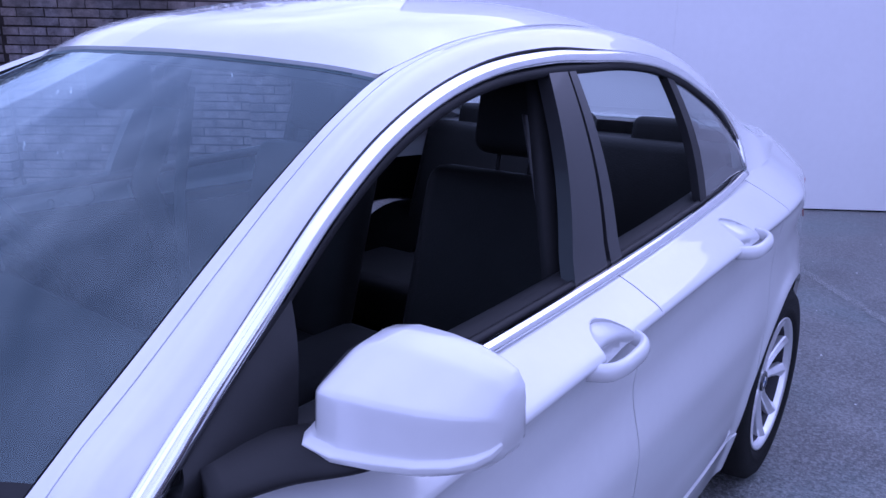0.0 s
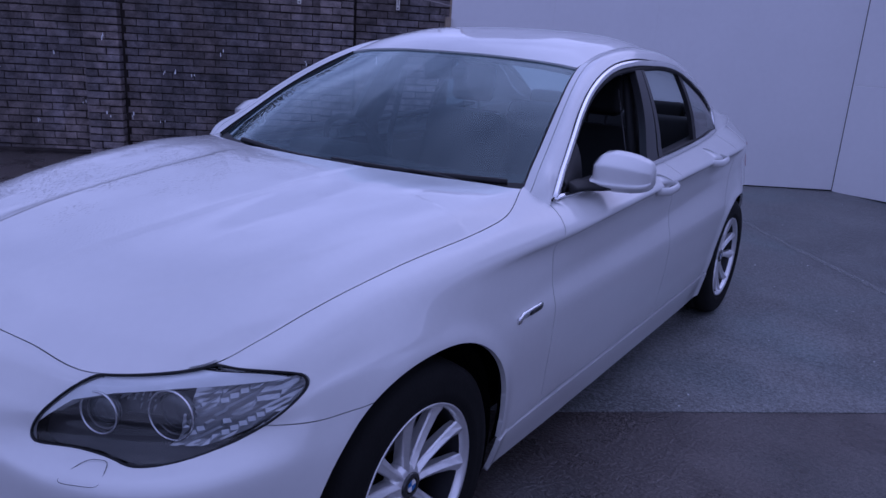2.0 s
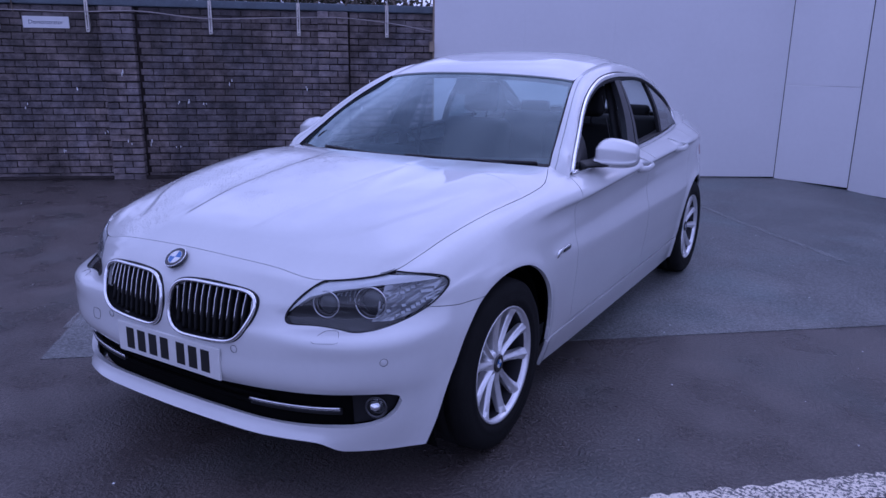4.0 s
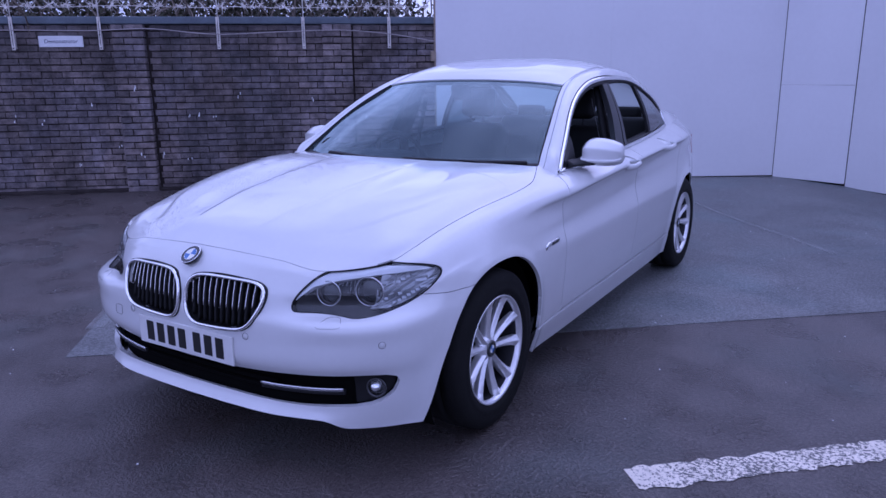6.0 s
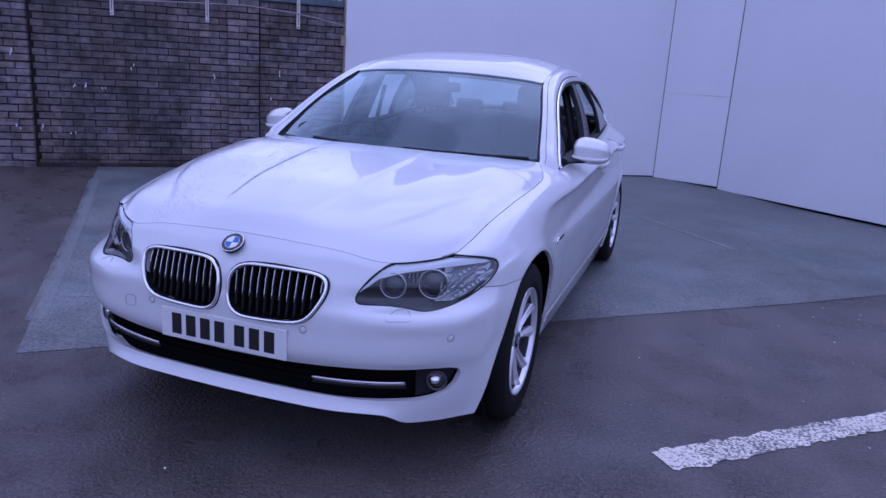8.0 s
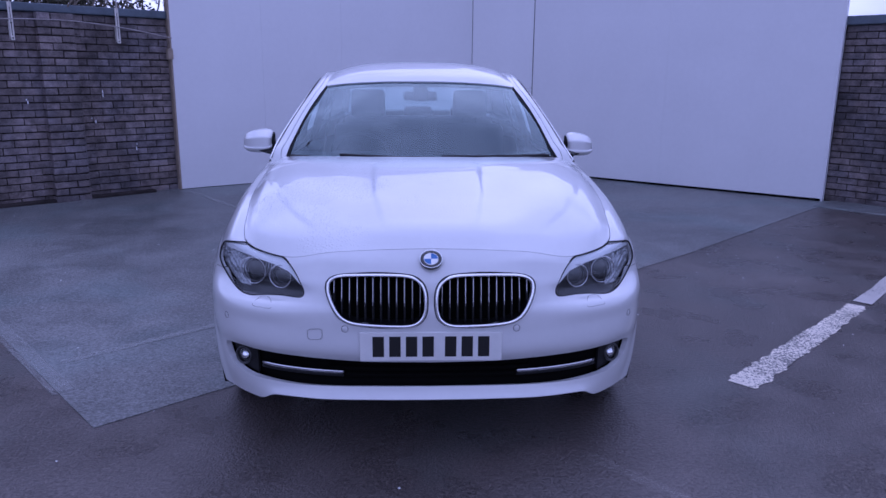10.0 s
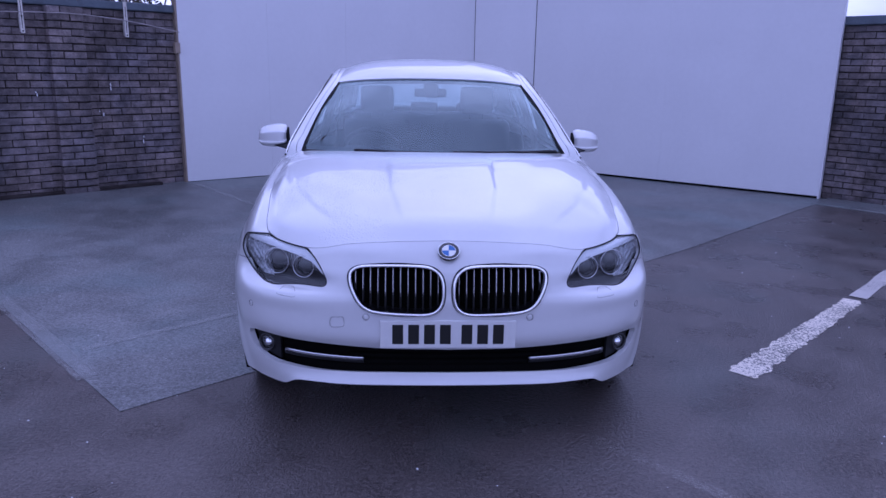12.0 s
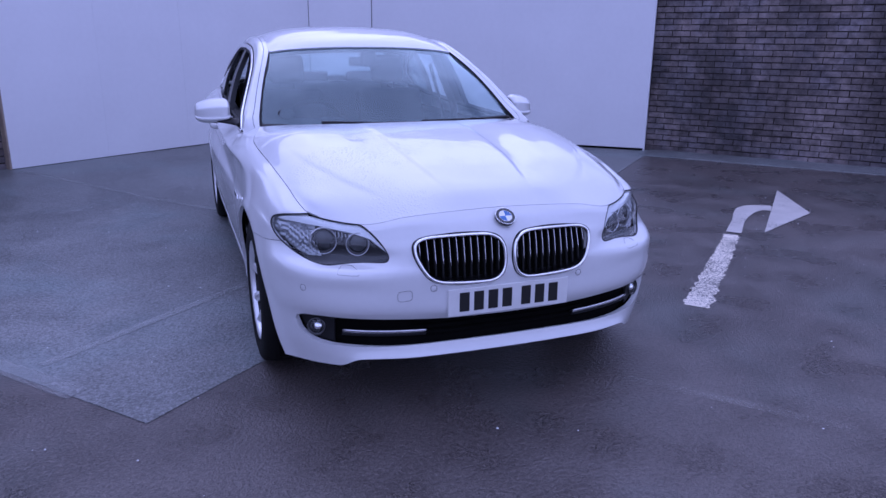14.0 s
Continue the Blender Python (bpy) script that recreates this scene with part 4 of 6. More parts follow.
door_r = clip(clip(doors_area, lambda v: v[:, 1] - door_gap(v) - GAP), lambda v: rear_gap(v) - GAP - v[:, 1])
quarter = clip(side, lambda v: v[:, 1] - rear_gap(v) - GAP)
sill = clip(clip(clip(side, lambda v: sill_top(v) - 0.005 - v[:, 2]), lambda v: v[:, 1] - 0.2), lambda v: 2.75 - v[:, 1])
HANDLES = ((1.585, .925), (2.325, .966))
cup_sd = lambda v, y, z: (np.hypot((v[:, 1] - y - .006) / .056, (v[:, 2] - z - .010) / .036) - 1) * 0.036
door_f = clip(door_f, lambda v: cup_sd(v, *HANDLES[0]))
door_r = clip(door_r, lambda v: cup_sd(v, *HANDLES[1]))
front_doors = pair("front_door", door_f, PAINT)
rear_doors = pair("rear_door", door_r, PAINT)
pair("rear_quarter", clip(quarter, lambda v: v[:, 1] * 0 + 1), PAINT)
pair("sill", moved(sill, 0.004), PAINT)
inner = clip(clip(clip(clip(SKIN, lambda v: v[:, 2] - 0.262), lambda v: arch(v, ARCH_F, 0.02)), lambda v: arch(v, ARCH_R, 0.02)), lambda v: np.minimum(np.minimum(hl_sd(v), kid_sd(v)), intake_sd(v)) - 0.015)
inner = clip(inner, lambda v: np.where(v[:, 1] > 0.50, 0.90 - v[:, 2], 1.0))
panel("inner_body", whole(moved(inner, -0.028)), DARK_INNER, car, 0.004, "dark body shell behind the panel gaps")

# ---- bonnet: lines from its front edge to the windscreen, its outer edge shared with the wings
edge_curve = skin_grid[-1]
edge_curve = edge_curve[:int(np.argmax(edge_curve[:, 1] > 0.73))]
fine = np.linspace(0, len(edge_curve) - 1, 4000)
edge_curve = np.stack([np.interp(fine, np.arange(len(edge_curve)), edge_curve[:, i]) for i in range(3)], 1)
by_y = lambda ys: [tuple(edge_curve[np.argmin(np.abs(edge_curve[:, 1] - y) + (edge_curve[:, 0] < 0.69) * 9 + (edge_curve[:, 1] > 0.725) * 9)]) for y in ys]
by_x = lambda x: tuple(edge_curve[np.argmin(np.abs(edge_curve[:, 0] - x) + (edge_curve[:, 1] > -0.45) * 9)])
HOOD = [
    [by_x(0.0), (0, -.60, .872), (0, -.40, .925), (0, -.10, .976), (0, .16, 1.008), (0, .34, 1.024), (0, .48, 1.028)],
    [by_x(.10), (.105, -.60, .871), (.115, -.40, .924), (.125, -.10, .975), (.135, .16, 1.007), (.14, .34, 1.023), (.15, .485, 1.028)],
    [by_x(.205), (.215, -.59, .867), (.23, -.40, .921), (.248, -.10, .973), (.262, .16, 1.006), (.27, .34, 1.022), (.28, .50, 1.026)],
    [by_x(.235), (.247, -.585, .864), (.262, -.395, .9178), (.282, -.10, .970), (.300, .16, 1.0038), (.312, .34, 1.021), (.32, .51, 1.0255)],
    [by_x(.38), (.40, -.56, .850), (.43, -.37, .912), (.465, -.10, .968), (.49, .16, 1.004), (.50, .35, 1.022), (.51, .56, 1.021)],
    [by_x(.546), (.575, -.52, .830), (.60, -.34, .899), (.63, -.08, .961), (.645, .18, .999), (.65, .38, 1.017), (.655, .63, 1.013)],
    [by_x(.66), (.69, -.46, .832), (.71, -.30, .880), (.735, -.05, .938), (.752, .20, .973), (.755, .42, .994), (.722, .665, 1.007)],
    by_y([-.505, -.36, -.20, 0.04, .28, .50, .70]),
]
hood_sh = sheet(net(HOOD, 150, 90))
hood_grid = hood_sh[0].reshape(90, 150, 3)
# two pressed creases a side: one running back from the grille, one slanting out towards the wing
for ys, xs, drop, width, back in (((-.6, -.5, -.226, .13, .45), (.165, .182, .221, .240, .250), .0065, .024, .17), ((-.56, -.5, -.354, -.149, .10), (.415, .451, .551, .645, .70), .0048, .028, .11)):
    gx, gy = hood_grid[..., 0], hood_grid[..., 1]
    off = gx - np.interp(gy, ys, xs)
    step = np.clip(off / width, 0, 1)
    step = step * step * (3 - 2 * step) * np.clip(1 - (off - width) / back, 0, 1)
    fade = np.interp(gy, (ys[0], ys[1] + .06, ys[-2], ys[-1]), (0, 1, 1, 0.15))
    hood_grid[..., 2] -= drop * step * fade
on_edge = lambda row: np.array([edge_curve[np.argmin(np.linalg.norm(edge_curve - p, axis=1))] for p in row])
shift = on_edge(hood_grid[-1]) - hood_grid[-1]
for k in range(16):  # the outer rows glide on to the shared edge
    hood_grid[-1 - k] += shift * (1 - k / 16) ** 2
shift = on_edge(hood_grid[:, 0]) - hood_grid[:, 0]
for k in range(12):
    hood_grid[:, k] += shift * (1 - k / 12) ** 2
if normals(hood_sh)[:, 2].sum() < 0:
    hood_sh = hood_sh[0], [tuple(reversed(f)) for f in hood_sh[1]]


def shrink_edge(sh, by):
    """Pulls the rim of a sheet in by a panel gap (not along the middle line)."""
    v, faces = sh
    v = v.copy()
    nrm = normals(sh)
    acc = np.zeros_like(v)
    for a, b in rims(faces):
        if abs(v[a][0]) < 1e-4 and abs(v[b][0]) < 1e-4:
            continue
        d = np.cross(nrm[a], v[b] - v[a])
        d /= max(np.linalg.norm(d), 1e-9)
        acc[a] += d
        acc[b] += d
    ln = np.linalg.norm(acc, axis=1, keepdims=True)
    mid = np.abs(v[:, 0]) < 1e-4
    v += np.where(ln > 0, acc / np.maximum(ln, 1e-9), 0) * by
    v[mid, 0] = 0
    return v, faces


panel("bonnet", whole(shrink_edge(hood_sh, 0.0026)), WET_PAINT, car, 0.007, "white bonnet beaded with rain")
raw("bonnet_shadow_gap", *moved(whole(hood_sh), -0.02), DARK_INNER, car, smooth=True)

# ---- windscreen, roof, rear window, boot lid
WS_TOP = [(0, 1.285, 1.404), (.2, 1.295, 1.402), (.4, 1.335, 1.392), (.52, 1.372, 1.381), (.588, 1.392, 1.371)]
WS_FOOT = [(0, .50, 1.005), (.25, .525, 1.006), (.48, .585, 1.006), (.65, .672, 1.004), (.748, .735, 1.004)]
ws_mid = [tuple((np.array(a) + b) / 2 + [0, -0.012, 0.022]) for a, b in zip(WS_FOOT, WS_TOP)]
screen_sh = sheet(net([WS_FOOT, ws_mid, WS_TOP], 40, 40))
ROOF = [WS_TOP,
        [(0, 1.34, 1.434), (.2, 1.35, 1.431), (.4, 1.385, 1.418), (.52, 1.42, 1.401), (.590, 1.44, 1.386)],
        [(0, 1.6, 1.498), (.2, 1.6, 1.494), (.4, 1.6, 1.477), (.52, 1.6, 1.450), (.580, 1.6, 1.425)],
        [(0, 1.9, 1.529), (.2, 1.9, 1.525), (.4, 1.9, 1.508), (.51, 1.9, 1.484), (.572, 1.9, 1.462)],
        [(0, 2.25, 1.521), (.2, 2.25, 1.517), (.4, 2.25, 1.501), (.50, 2.25, 1.477), (.563, 2.25, 1.455)],
        [(0, 2.66, 1.452), (.2, 2.66, 1.448), (.4, 2.66, 1.434), (.49, 2.66, 1.417), (.558, 2.68, 1.392)]]
REAR_FOOT = [(0, 3.46, 1.128), (.2, 3.46, 1.128), (.4, 3.45, 1.124), (.55, 3.44, 1.114), (.632, 3.43, 1.105)]
rear_mid = [tuple((np.array(a) + b) / 2 + [0, 0.02, k]) for a, b, k in zip(ROOF[-1], REAR_FOOT, (.03, .028, .020, .004, -.018))]
BOOT = [REAR_FOOT, [(0, 3.7, 1.122), (.2, 3.7, 1.122), (.4, 3.7, 1.118), (.52, 3.68, 1.104), (.60, 3.64, 1.088)],
        [(0, 3.955, 1.102), (.2, 3.955, 1.102), (.4, 3.945, 1.100), (.45, 3.93, 1.096), (.50, 3.91, 1.086)]]


def upward(sh):
    return sh if normals(sh)[:, 2].sum() > 0 else (sh[0], [tuple(reversed(f)) for f in sh[1]])


roof_sh, rear_sh, boot_sh = upward(sheet(net(ROOF, 40, 60))), upward(sheet(net([ROOF[-1], rear_mid, REAR_FOOT], 40, 24))), upward(sheet(net(BOOT, 40, 20)))
screen_sh = upward(screen_sh)
sunk_v, sunk_f = moved(screen_sh, -0.008)
sunk_v[np.abs(screen_sh[0][:, 0]) < 1e-4, 0] = 0
panel("windscreen", whole((sunk_v, sunk_f)), SCREEN, car, 0.004, "raked windscreen reflecting a grey sky").visible_shadow = False
panel("roof", whole(roof_sh), PAINT, car, 0.03)
panel("headlining", whole(moved(roof_sh, -0.035)), HEADLINER, car, 0.004, "grey roof lining")
panel("rear_window", whole(rear_sh), REAR_GLASS, car, 0.004).visible_shadow = False
panel("boot_lid", whole(boot_sh), PAINT, car, 0.016)

# black ceramic band round the edge of the windscreen
band_v, band_f = whole((sunk_v, sunk_f))
edge_d = lambda v: np.minimum(np.minimum(np.interp(np.abs(v[:, 0]), [p[0] for p in WS_TOP], [p[2] for p in WS_TOP]) - v[:, 2] - 0.018, 0.0 + (np.interp(v[:, 2], [p[2] for p in ROOF_EDGE[1:7]], [p[0] for p in ROOF_EDGE[1:7]]) - np.abs(v[:, 0])) - 0.020), v[:, 2] - 1.035)
panel("screen_band", moved(clip((band_v, band_f), lambda v: -edge_d(v)), -0.006), BLACK, car, 0.002, "black edge band of the windscreen")

for sgn in (1, -1):
    line = curve(ROOF_EDGE[1:7], 40) * [sgn, 1, 1]
    across = np.array([-0.95 * sgn, -0.22, -0.10])  # over the glass, towards its middle
    rows = [line + [-0.001 * sgn, 0, 0.001], line + [-0.002 * sgn, 0.003, -0.005], line + across * 0.009 + [0, 0.002, -0.004], line + across * 0.012 + [0, 0.004, -0.009]]
    raw("screen_seal", np.vstack(rows), [(r * 40 + i, r * 40 + i + 1, r * 40 + i + 41, r * 40 + i + 40) for r in range(3) for i in range(39)], BLACK, car, "black rubber windscreen seal", smooth=False)

# ---- side frames: windscreen pillar, roof rail and rear pillar
mid_line = [tuple((np.array(a) * 0.5 + np.array(b) * 0.5) + ([0.013, 0, 0.016] if i else [-0.004, 0, -0.012])) for i, (a, b) in enumerate(zip(ROOF_EDGE, TRIM_LINE))]
frame_grid = net([ROOF_EDGE, mid_line, TRIM_LINE], 150, 22)
frame_sh = sheet(frame_grid)
if normals(frame_sh)[:, 0].sum() < 0:
    frame_sh = frame_sh[0], [tuple(reversed(f)) for f in frame_sh[1]]
CUT = 6  # row of the roof joint
split = lambda a, b: (lambda s: s if normals(s)[:, 0].sum() > 0 else (s[0], [tuple(reversed(f)) for f in s[1]]))(sheet(frame_grid[a:b]))
pair("roof_joint_strip", shrink_edge(split(0, CUT), 0.0008), PAINT, 0.012)
pair("side_frame", shrink_edge(split(CUT - 1, 22), 0.0022), PAINT, 0.03)

# ---- windows: the sheet between the belt and the trim line, cut into sail, posts and panes
belt = curve([(.842, .738, .974), (.846, 1.0, .979), (.842, 1.5, .990), (.826, 2.2, 1.02), (.808, 2.58, 1.045), (.795, 2.752, 1.064)], 800)
belt_at = lambda y: belt[np.argmin(np.abs(belt[:, 1] - y))]
N_WIN = 120
low_y = np.linspace(0.742, 2.748, N_WIN)
lower = np.array([belt_at(y) for y in low_y])
# the posts lean: where a line from the belt meets the trim above
lean_y = np.interp(np.linspace(0, 1, N_WIN), [0, .106, .4515, .522, .5525, .80, .825, 1], [.737, 1.02, 1.79, 1.85, 1.88, 2.37, 2.41, 2.748])
trim = curve(TRIM_LINE[1:16], 900)
bend = int(np.argmin(np.abs(trim[:, 1] - 2.41)))
upper = np.array([trim[int(np.argmin(np.abs(trim[:bend + 1, 1] - y)))] if y < 2.405 else trim[int(bend + (899 - bend) * min((y - 2.405) / 0.343, 1))] for y in lean_y])
win_grid = np.array([lower * (1 - s) + upper * s + np.array([0.022 * math.sin(math.pi * s), 0, 0]) for s in np.linspace(0.0, 1.0, 24)])
win = lambda a, b, inset=0.0, r0=0, r1=24: (lambda s: (moved(s if normals(s)[:, 0].sum() > 0 else (s[0], [tuple(reversed(f)) for f in s[1]]), -inset)))(sheet(win_grid[r0:r1, int(a * (N_WIN - 1)):int(b * (N_WIN - 1)) + 1]))
pair("mirror_sail", win(0.045, .118, 0.009), BLACK, 0.02, "black plastic mirror triangle")
pair("door_post", win(.4515, .516, 0.006), POST_TRIM, 0.03, "dark satin door post trim")
pair("door_post", win(.524, .5545, 0.006), POST_TRIM, 0.03, "dark satin door post trim")
pair("window_post", win(.80, .825, 0.008), BLACK, 0.02)
for ob in pair("quarter_window", win(.825, .995, 0.010), PANE, 0.004, "fixed dark quarter window"):
    ob.visible_shadow = False
for sgn in (1, -1):
    flip = np.array([sgn, 1, 1])
    arc = curve(TRIM_LINE[1:16], 110)[0:-1]
    to_mid = np.array([.77, 1.75, 1.12]) - arc
    to_mid /= np.linalg.norm(to_mid, axis=1, keepdims=True)
    face = np.tile([sgn, 0, 0.43], (len(arc), 1))
    rod("frame_seal", (arc + [0.002, 0, 0.001]) * flip, 0.003, BLACK, car, 0.005, sides=6, out=face)
    rod("window_trim", (arc + to_mid * 0.017 + [0.006, 0, 0.002]) * flip, 0.0145, CHROME, car, 0.006, sides=8, out=face, label="bright chrome window surround")
    rod("window_seal", (arc + to_mid * 0.040 + [-0.004, 0, -0.002])[10:-6] * flip, 0.013, BLACK, car, 0.010, sides=6, out=face[10:-6])
    low = np.array([belt_at(y) for y in np.linspace(0.748, 2.74, 80)]) + [0.007, 0, 0.006]
    rod("belt_trim", low * flip, 0.011, CHROME, car, 0.006, sides=8, out=np.tile([0.75 * sgn, 0, 0.66], (80, 1)), label="bright chrome belt strip")
    rod("door_capping", (low + [-0.052, 0, 0.000])[6:] * flip, 0.026, TRIM_GREY, car, 0.012, sides=10, out=np.tile([0.1 * sgn, 0, 1.0], (74, 1)), label="black inner door capping")
    rod("belt_seal", (low + [-0.025, 0, 0.003])[6:] * flip, 0.009, BLACK, car, 0.010, sides=6, out=np.tile([0, 0, 1.0], (74, 1)))

# ---------------------------------------------------------------- car: lamps, grille, bumper details
def cut_of(sd, grow=0.0, depth=0.0):
    """The piece of the skin inside an outline, sunk by a depth."""
    return moved(clip(SKIN, lambda v: grow - sd(v)), -depth)


def both(make):
    for sgn in (1, -1):
        make(sgn)


def side_of(sh, sgn):
    return sh if sgn > 0 else mirrored(sh)


def ring_of(sh):
    r = loops(sh)[0]
    keep = np.r_[True, np.linalg.norm(np.diff(r, axis=0), axis=1) > 0.0008]
    return r[keep]


def smooth_ring(r, n=120):
    k = np.r_[0, np.cumsum(np.linalg.norm(np.diff(np.vstack([r, r[:1]]), axis=0), axis=1))]
    q = np.vstack([r, r[:1]])
    out = np.stack([np.interp(np.linspace(0, k[-1], n, endpoint=False), k, q[:, i]) for i in range(3)], 1)
    for _ in range(2):
        out = 0.25 * np.roll(out, 1, 0) + 0.5 * out + 0.25 * np.roll(out, -1, 0)
    return out


def dome(center, axis, r, bulge, rings=6, n=28):
    """Vertices and faces of a shallow dome."""
    axis = Vector(axis).normalized()
    a = axis.orthogonal().normalized()
    b = axis.cross(a)
    v, f = [Vector(center) + axis * bulge], []
    for i in range(1, rings + 1):
        t = i / rings
        for k in range(n):
            w = 2 * math.pi * k / n
            v.append(Vector(center) + (a * math.cos(w) + b * math.sin(w)) * r * math.sin(t * math.pi / 2) + axis * bulge * math.cos(t * math.pi / 2))
    f += [(0, 1 + k, 1 + (k + 1) % n) for k in range(n)]
    for i in range(rings - 1):
        f += [(1 + i * n + k, 1 + (i + 1) * n + k, 1 + (i + 1) * n + (k + 1) % n, 1 + i * n + (k + 1) % n) for k in range(n)]
    return v, f


def ring_points(center, axis, r, n=40):
    axis = Vector(axis).normalized()
    a = axis.orthogonal().normalized()
    b = axis.cross(a)
    return np.array([Vector(center) + (a * math.cos(2 * math.pi * k / n) + b * math.sin(2 * math.pi * k / n)) * r for k in range(n)])


BROW = [(.44, .64), (.53, .722), (.60, .742), (.70, .757), (.80, .764), (.86, .765)]
brow_z = lambda x: np.interp(x, [p[0] for p in BROW], [p[1] for p in BROW])


def facets(lo, hi, drop, nu=24, nv=26):
    """A sheet of slanting mirror facets set behind the skin of the lamp."""
    rng = random.Random(21)
    skin = SKIN[0][SKIN[0][:, 1] < 0.2]
    grid = np.zeros((nv, nu, 3))
    for j in range(nv):
        for i in range(nu):
            z = 0.62 + 0.20 * j / (nv - 1)
            x = lo + (hi - lo) * i / (nu - 1) + (z - 0.70) * 0.35 * (0 < i < nu - 1)
            p = skin[np.argmin((skin[:, 0] - x) ** 2 + (skin[:, 2] - z) ** 2)]
            grid[j, i] = (x - drop * 0.4, p[1] + drop + rng.uniform(0, 0.0016) + 0.0016 * ((i + j) % 2), z)
    return sheet(grid)


def headlight(sgn):
    flip = Vector((sgn, 1, 1))
    lamp = panel("headlight", side_of(cut_of(hl_sd, -0.003, 0.048), sgn), LAMP_DARK, car, 0.0, "clear headlamp with two ring-shaped lamps")
    brow = clip(cut_of(hl_sd, -0.002, 0.007), lambda v: v[:, 2] - brow_z(v[:, 0]))
    panel("brow", side_of(brow, sgn), LAMP_WHITE, lamp, 0.03, "pale brow strip")
    for lo, hi, drop in ((0.722, 0.90, 0.026), (0.600, 0.668, 0.050)):
        cut = clip(clip(facets(lo, hi, drop), lambda v: -0.006 - hl_sd(v)), lambda v: np.minimum(brow_z(v[:, 0]) - 0.003 - v[:, 2], v[:, 2] - 0.642 - 0.05 * (v[:, 0] < 0.69)))
        raw("reflector", *side_of(cut, sgn), LAMP_CUT, lamp, "faceted bright reflector")
    for c, r in (((.572, -.640, .697), .044), ((.690, -.560, .700), .052)):
        c = Vector(c)
        axis = Vector((0.30, -1, 0.05))
        c, axis = Vector((c.x * sgn, c.y, c.z)), Vector((axis.x * sgn, axis.y, axis.z))
        v, f = dome(c - axis.normalized() * 0.022, axis, r * 0.86, 0.016)
        raw("projector", v, f, LAMP_LENS, lamp, "dark projector lens", smooth=True)
        rod("halo_ring", ring_points(c, axis, r), 0.0024, SATIN, lamp, closed=True, out=axis, label="bright halo ring")
        rod("halo_ring", ring_points(c - axis.normalized() * 0.012, axis, r * 0.87), 0.002, STEEL, lamp, closed=True, out=axis)
    panel("cover", side_of(cut_of(hl_sd, 0.0, 0.003), sgn), LENS, lamp, 0.003, "clear lamp cover").visible_shadow = False
    edge = smooth_ring(ring_of(cut_of(hl_sd, 0.003, 0.002)), 160) * [sgn, 1, 1]
    rod("seal", edge, 0.0032, BLACK, lamp, closed=True, sides=6, out=(0, -1, 0.3), label="black lamp seal")


both(headlight)


def kidney_grille(sgn):
    ring = smooth_ring(ring_of(cut_of(kid_sd, 0.0, 0.0)), 130)
    for _ in range(40):  # an even sweep over the nose
        ring[:, 1] = 0.25 * np.roll(ring[:, 1], 1) + 0.5 * ring[:, 1] + 0.25 * np.roll(ring[:, 1], -1)
    for _ in range(5):
        ring[:, ::2] = 0.25 * np.roll(ring[:, ::2], 1, 0) + 0.5 * ring[:, ::2] + 0.25 * np.roll(ring[:, ::2], -1, 0)
    grille = rod("grille", (ring + [0, -0.004, 0]) * [sgn, 1, 1], 0.0066, CHROME, car, 0.010, closed=True, sides=10, out=(0, -1, 0.15), label="kidney-shaped grille with chrome surround and upright slats")
    middle = ring.mean(axis=0)
    # added black ring in place of the thin dark gap between chrome and paint
    out_ring = ring + (ring - middle) / np.linalg.norm((ring - middle)[:, ::2], axis=1, keepdims=True) * [0.0085, 0, 0.0085] + [0, 0.001, 0]
    rod("surround_seal", out_ring * [sgn, 1, 1], 0.0024, BLACK, grille, 0.006, closed=True, sides=6, out=(0, -1, 0.15), label="thin black ring added for the dark gap round the chrome")
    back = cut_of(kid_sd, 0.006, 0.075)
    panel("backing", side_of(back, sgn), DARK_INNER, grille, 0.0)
    wall_ring = ring * [sgn, 1, 1]
    deep = wall_ring + [0, 0.08, 0]
    n = len(wall_ring)
    raw("duct", np.vstack([wall_ring, deep]), [(i, (i + 1) % n, n + (i + 1) % n, n + i) for i in range(n)], BLACK, grille, smooth=True)
    inside = cut_of(kid_sd, 0.0, 0.0)[0]
    zs = np.linspace(.54, .75, 60)
    for k in range(12):
        x = 0.040 + k * 0.0288
        span = zs[poly_sd(np.full(60, x), zs, KIDNEY) < -0.004]
        if len(span) < 2:
            continue
        z = np.linspace(span[0], span[-1], 12)
        y = np.array([inside[np.argmin((inside[:, 0] - x) ** 2 + (inside[:, 2] - q) ** 2)][1] for q in z])
        y = np.convolve(np.pad(y, 2, mode="edge"), np.ones(5) / 5, "valid")
        pts = np.stack([np.full(12, x), y + 0.016, z], 1) * [sgn, 1, 1]
        bar = rod("slat", pts + [0, 0.010, 0], 0.0042, BLACK, grille, 0.014, sides=6, out=(0, -1, 0))
        # bright edge left off lower down, to imitate the light fading there
        rod("slat_edge", pts[4:] + [0, -0.004, 0], 0.0018, SATIN, grille, 0.004, sides=6, out=(0, -1, 0), label="thin chrome edge on the slat's lit upper part")
    return grille


both(kidney_grille)


def skin_at(x, z):
    v = SKIN[0]
    near = v[(v[:, 1] < 0.2)]
    return near[np.argmin((near[:, 0] - abs(x)) ** 2 + (near[:, 2] - z) ** 2)]


def skin_side(y, z):
    v = SKIN[0]
    near = v[v[:, 0] > 0.7]
    return near[np.argmin((near[:, 1] - y) ** 2 + (near[:, 2] - z) ** 2)]


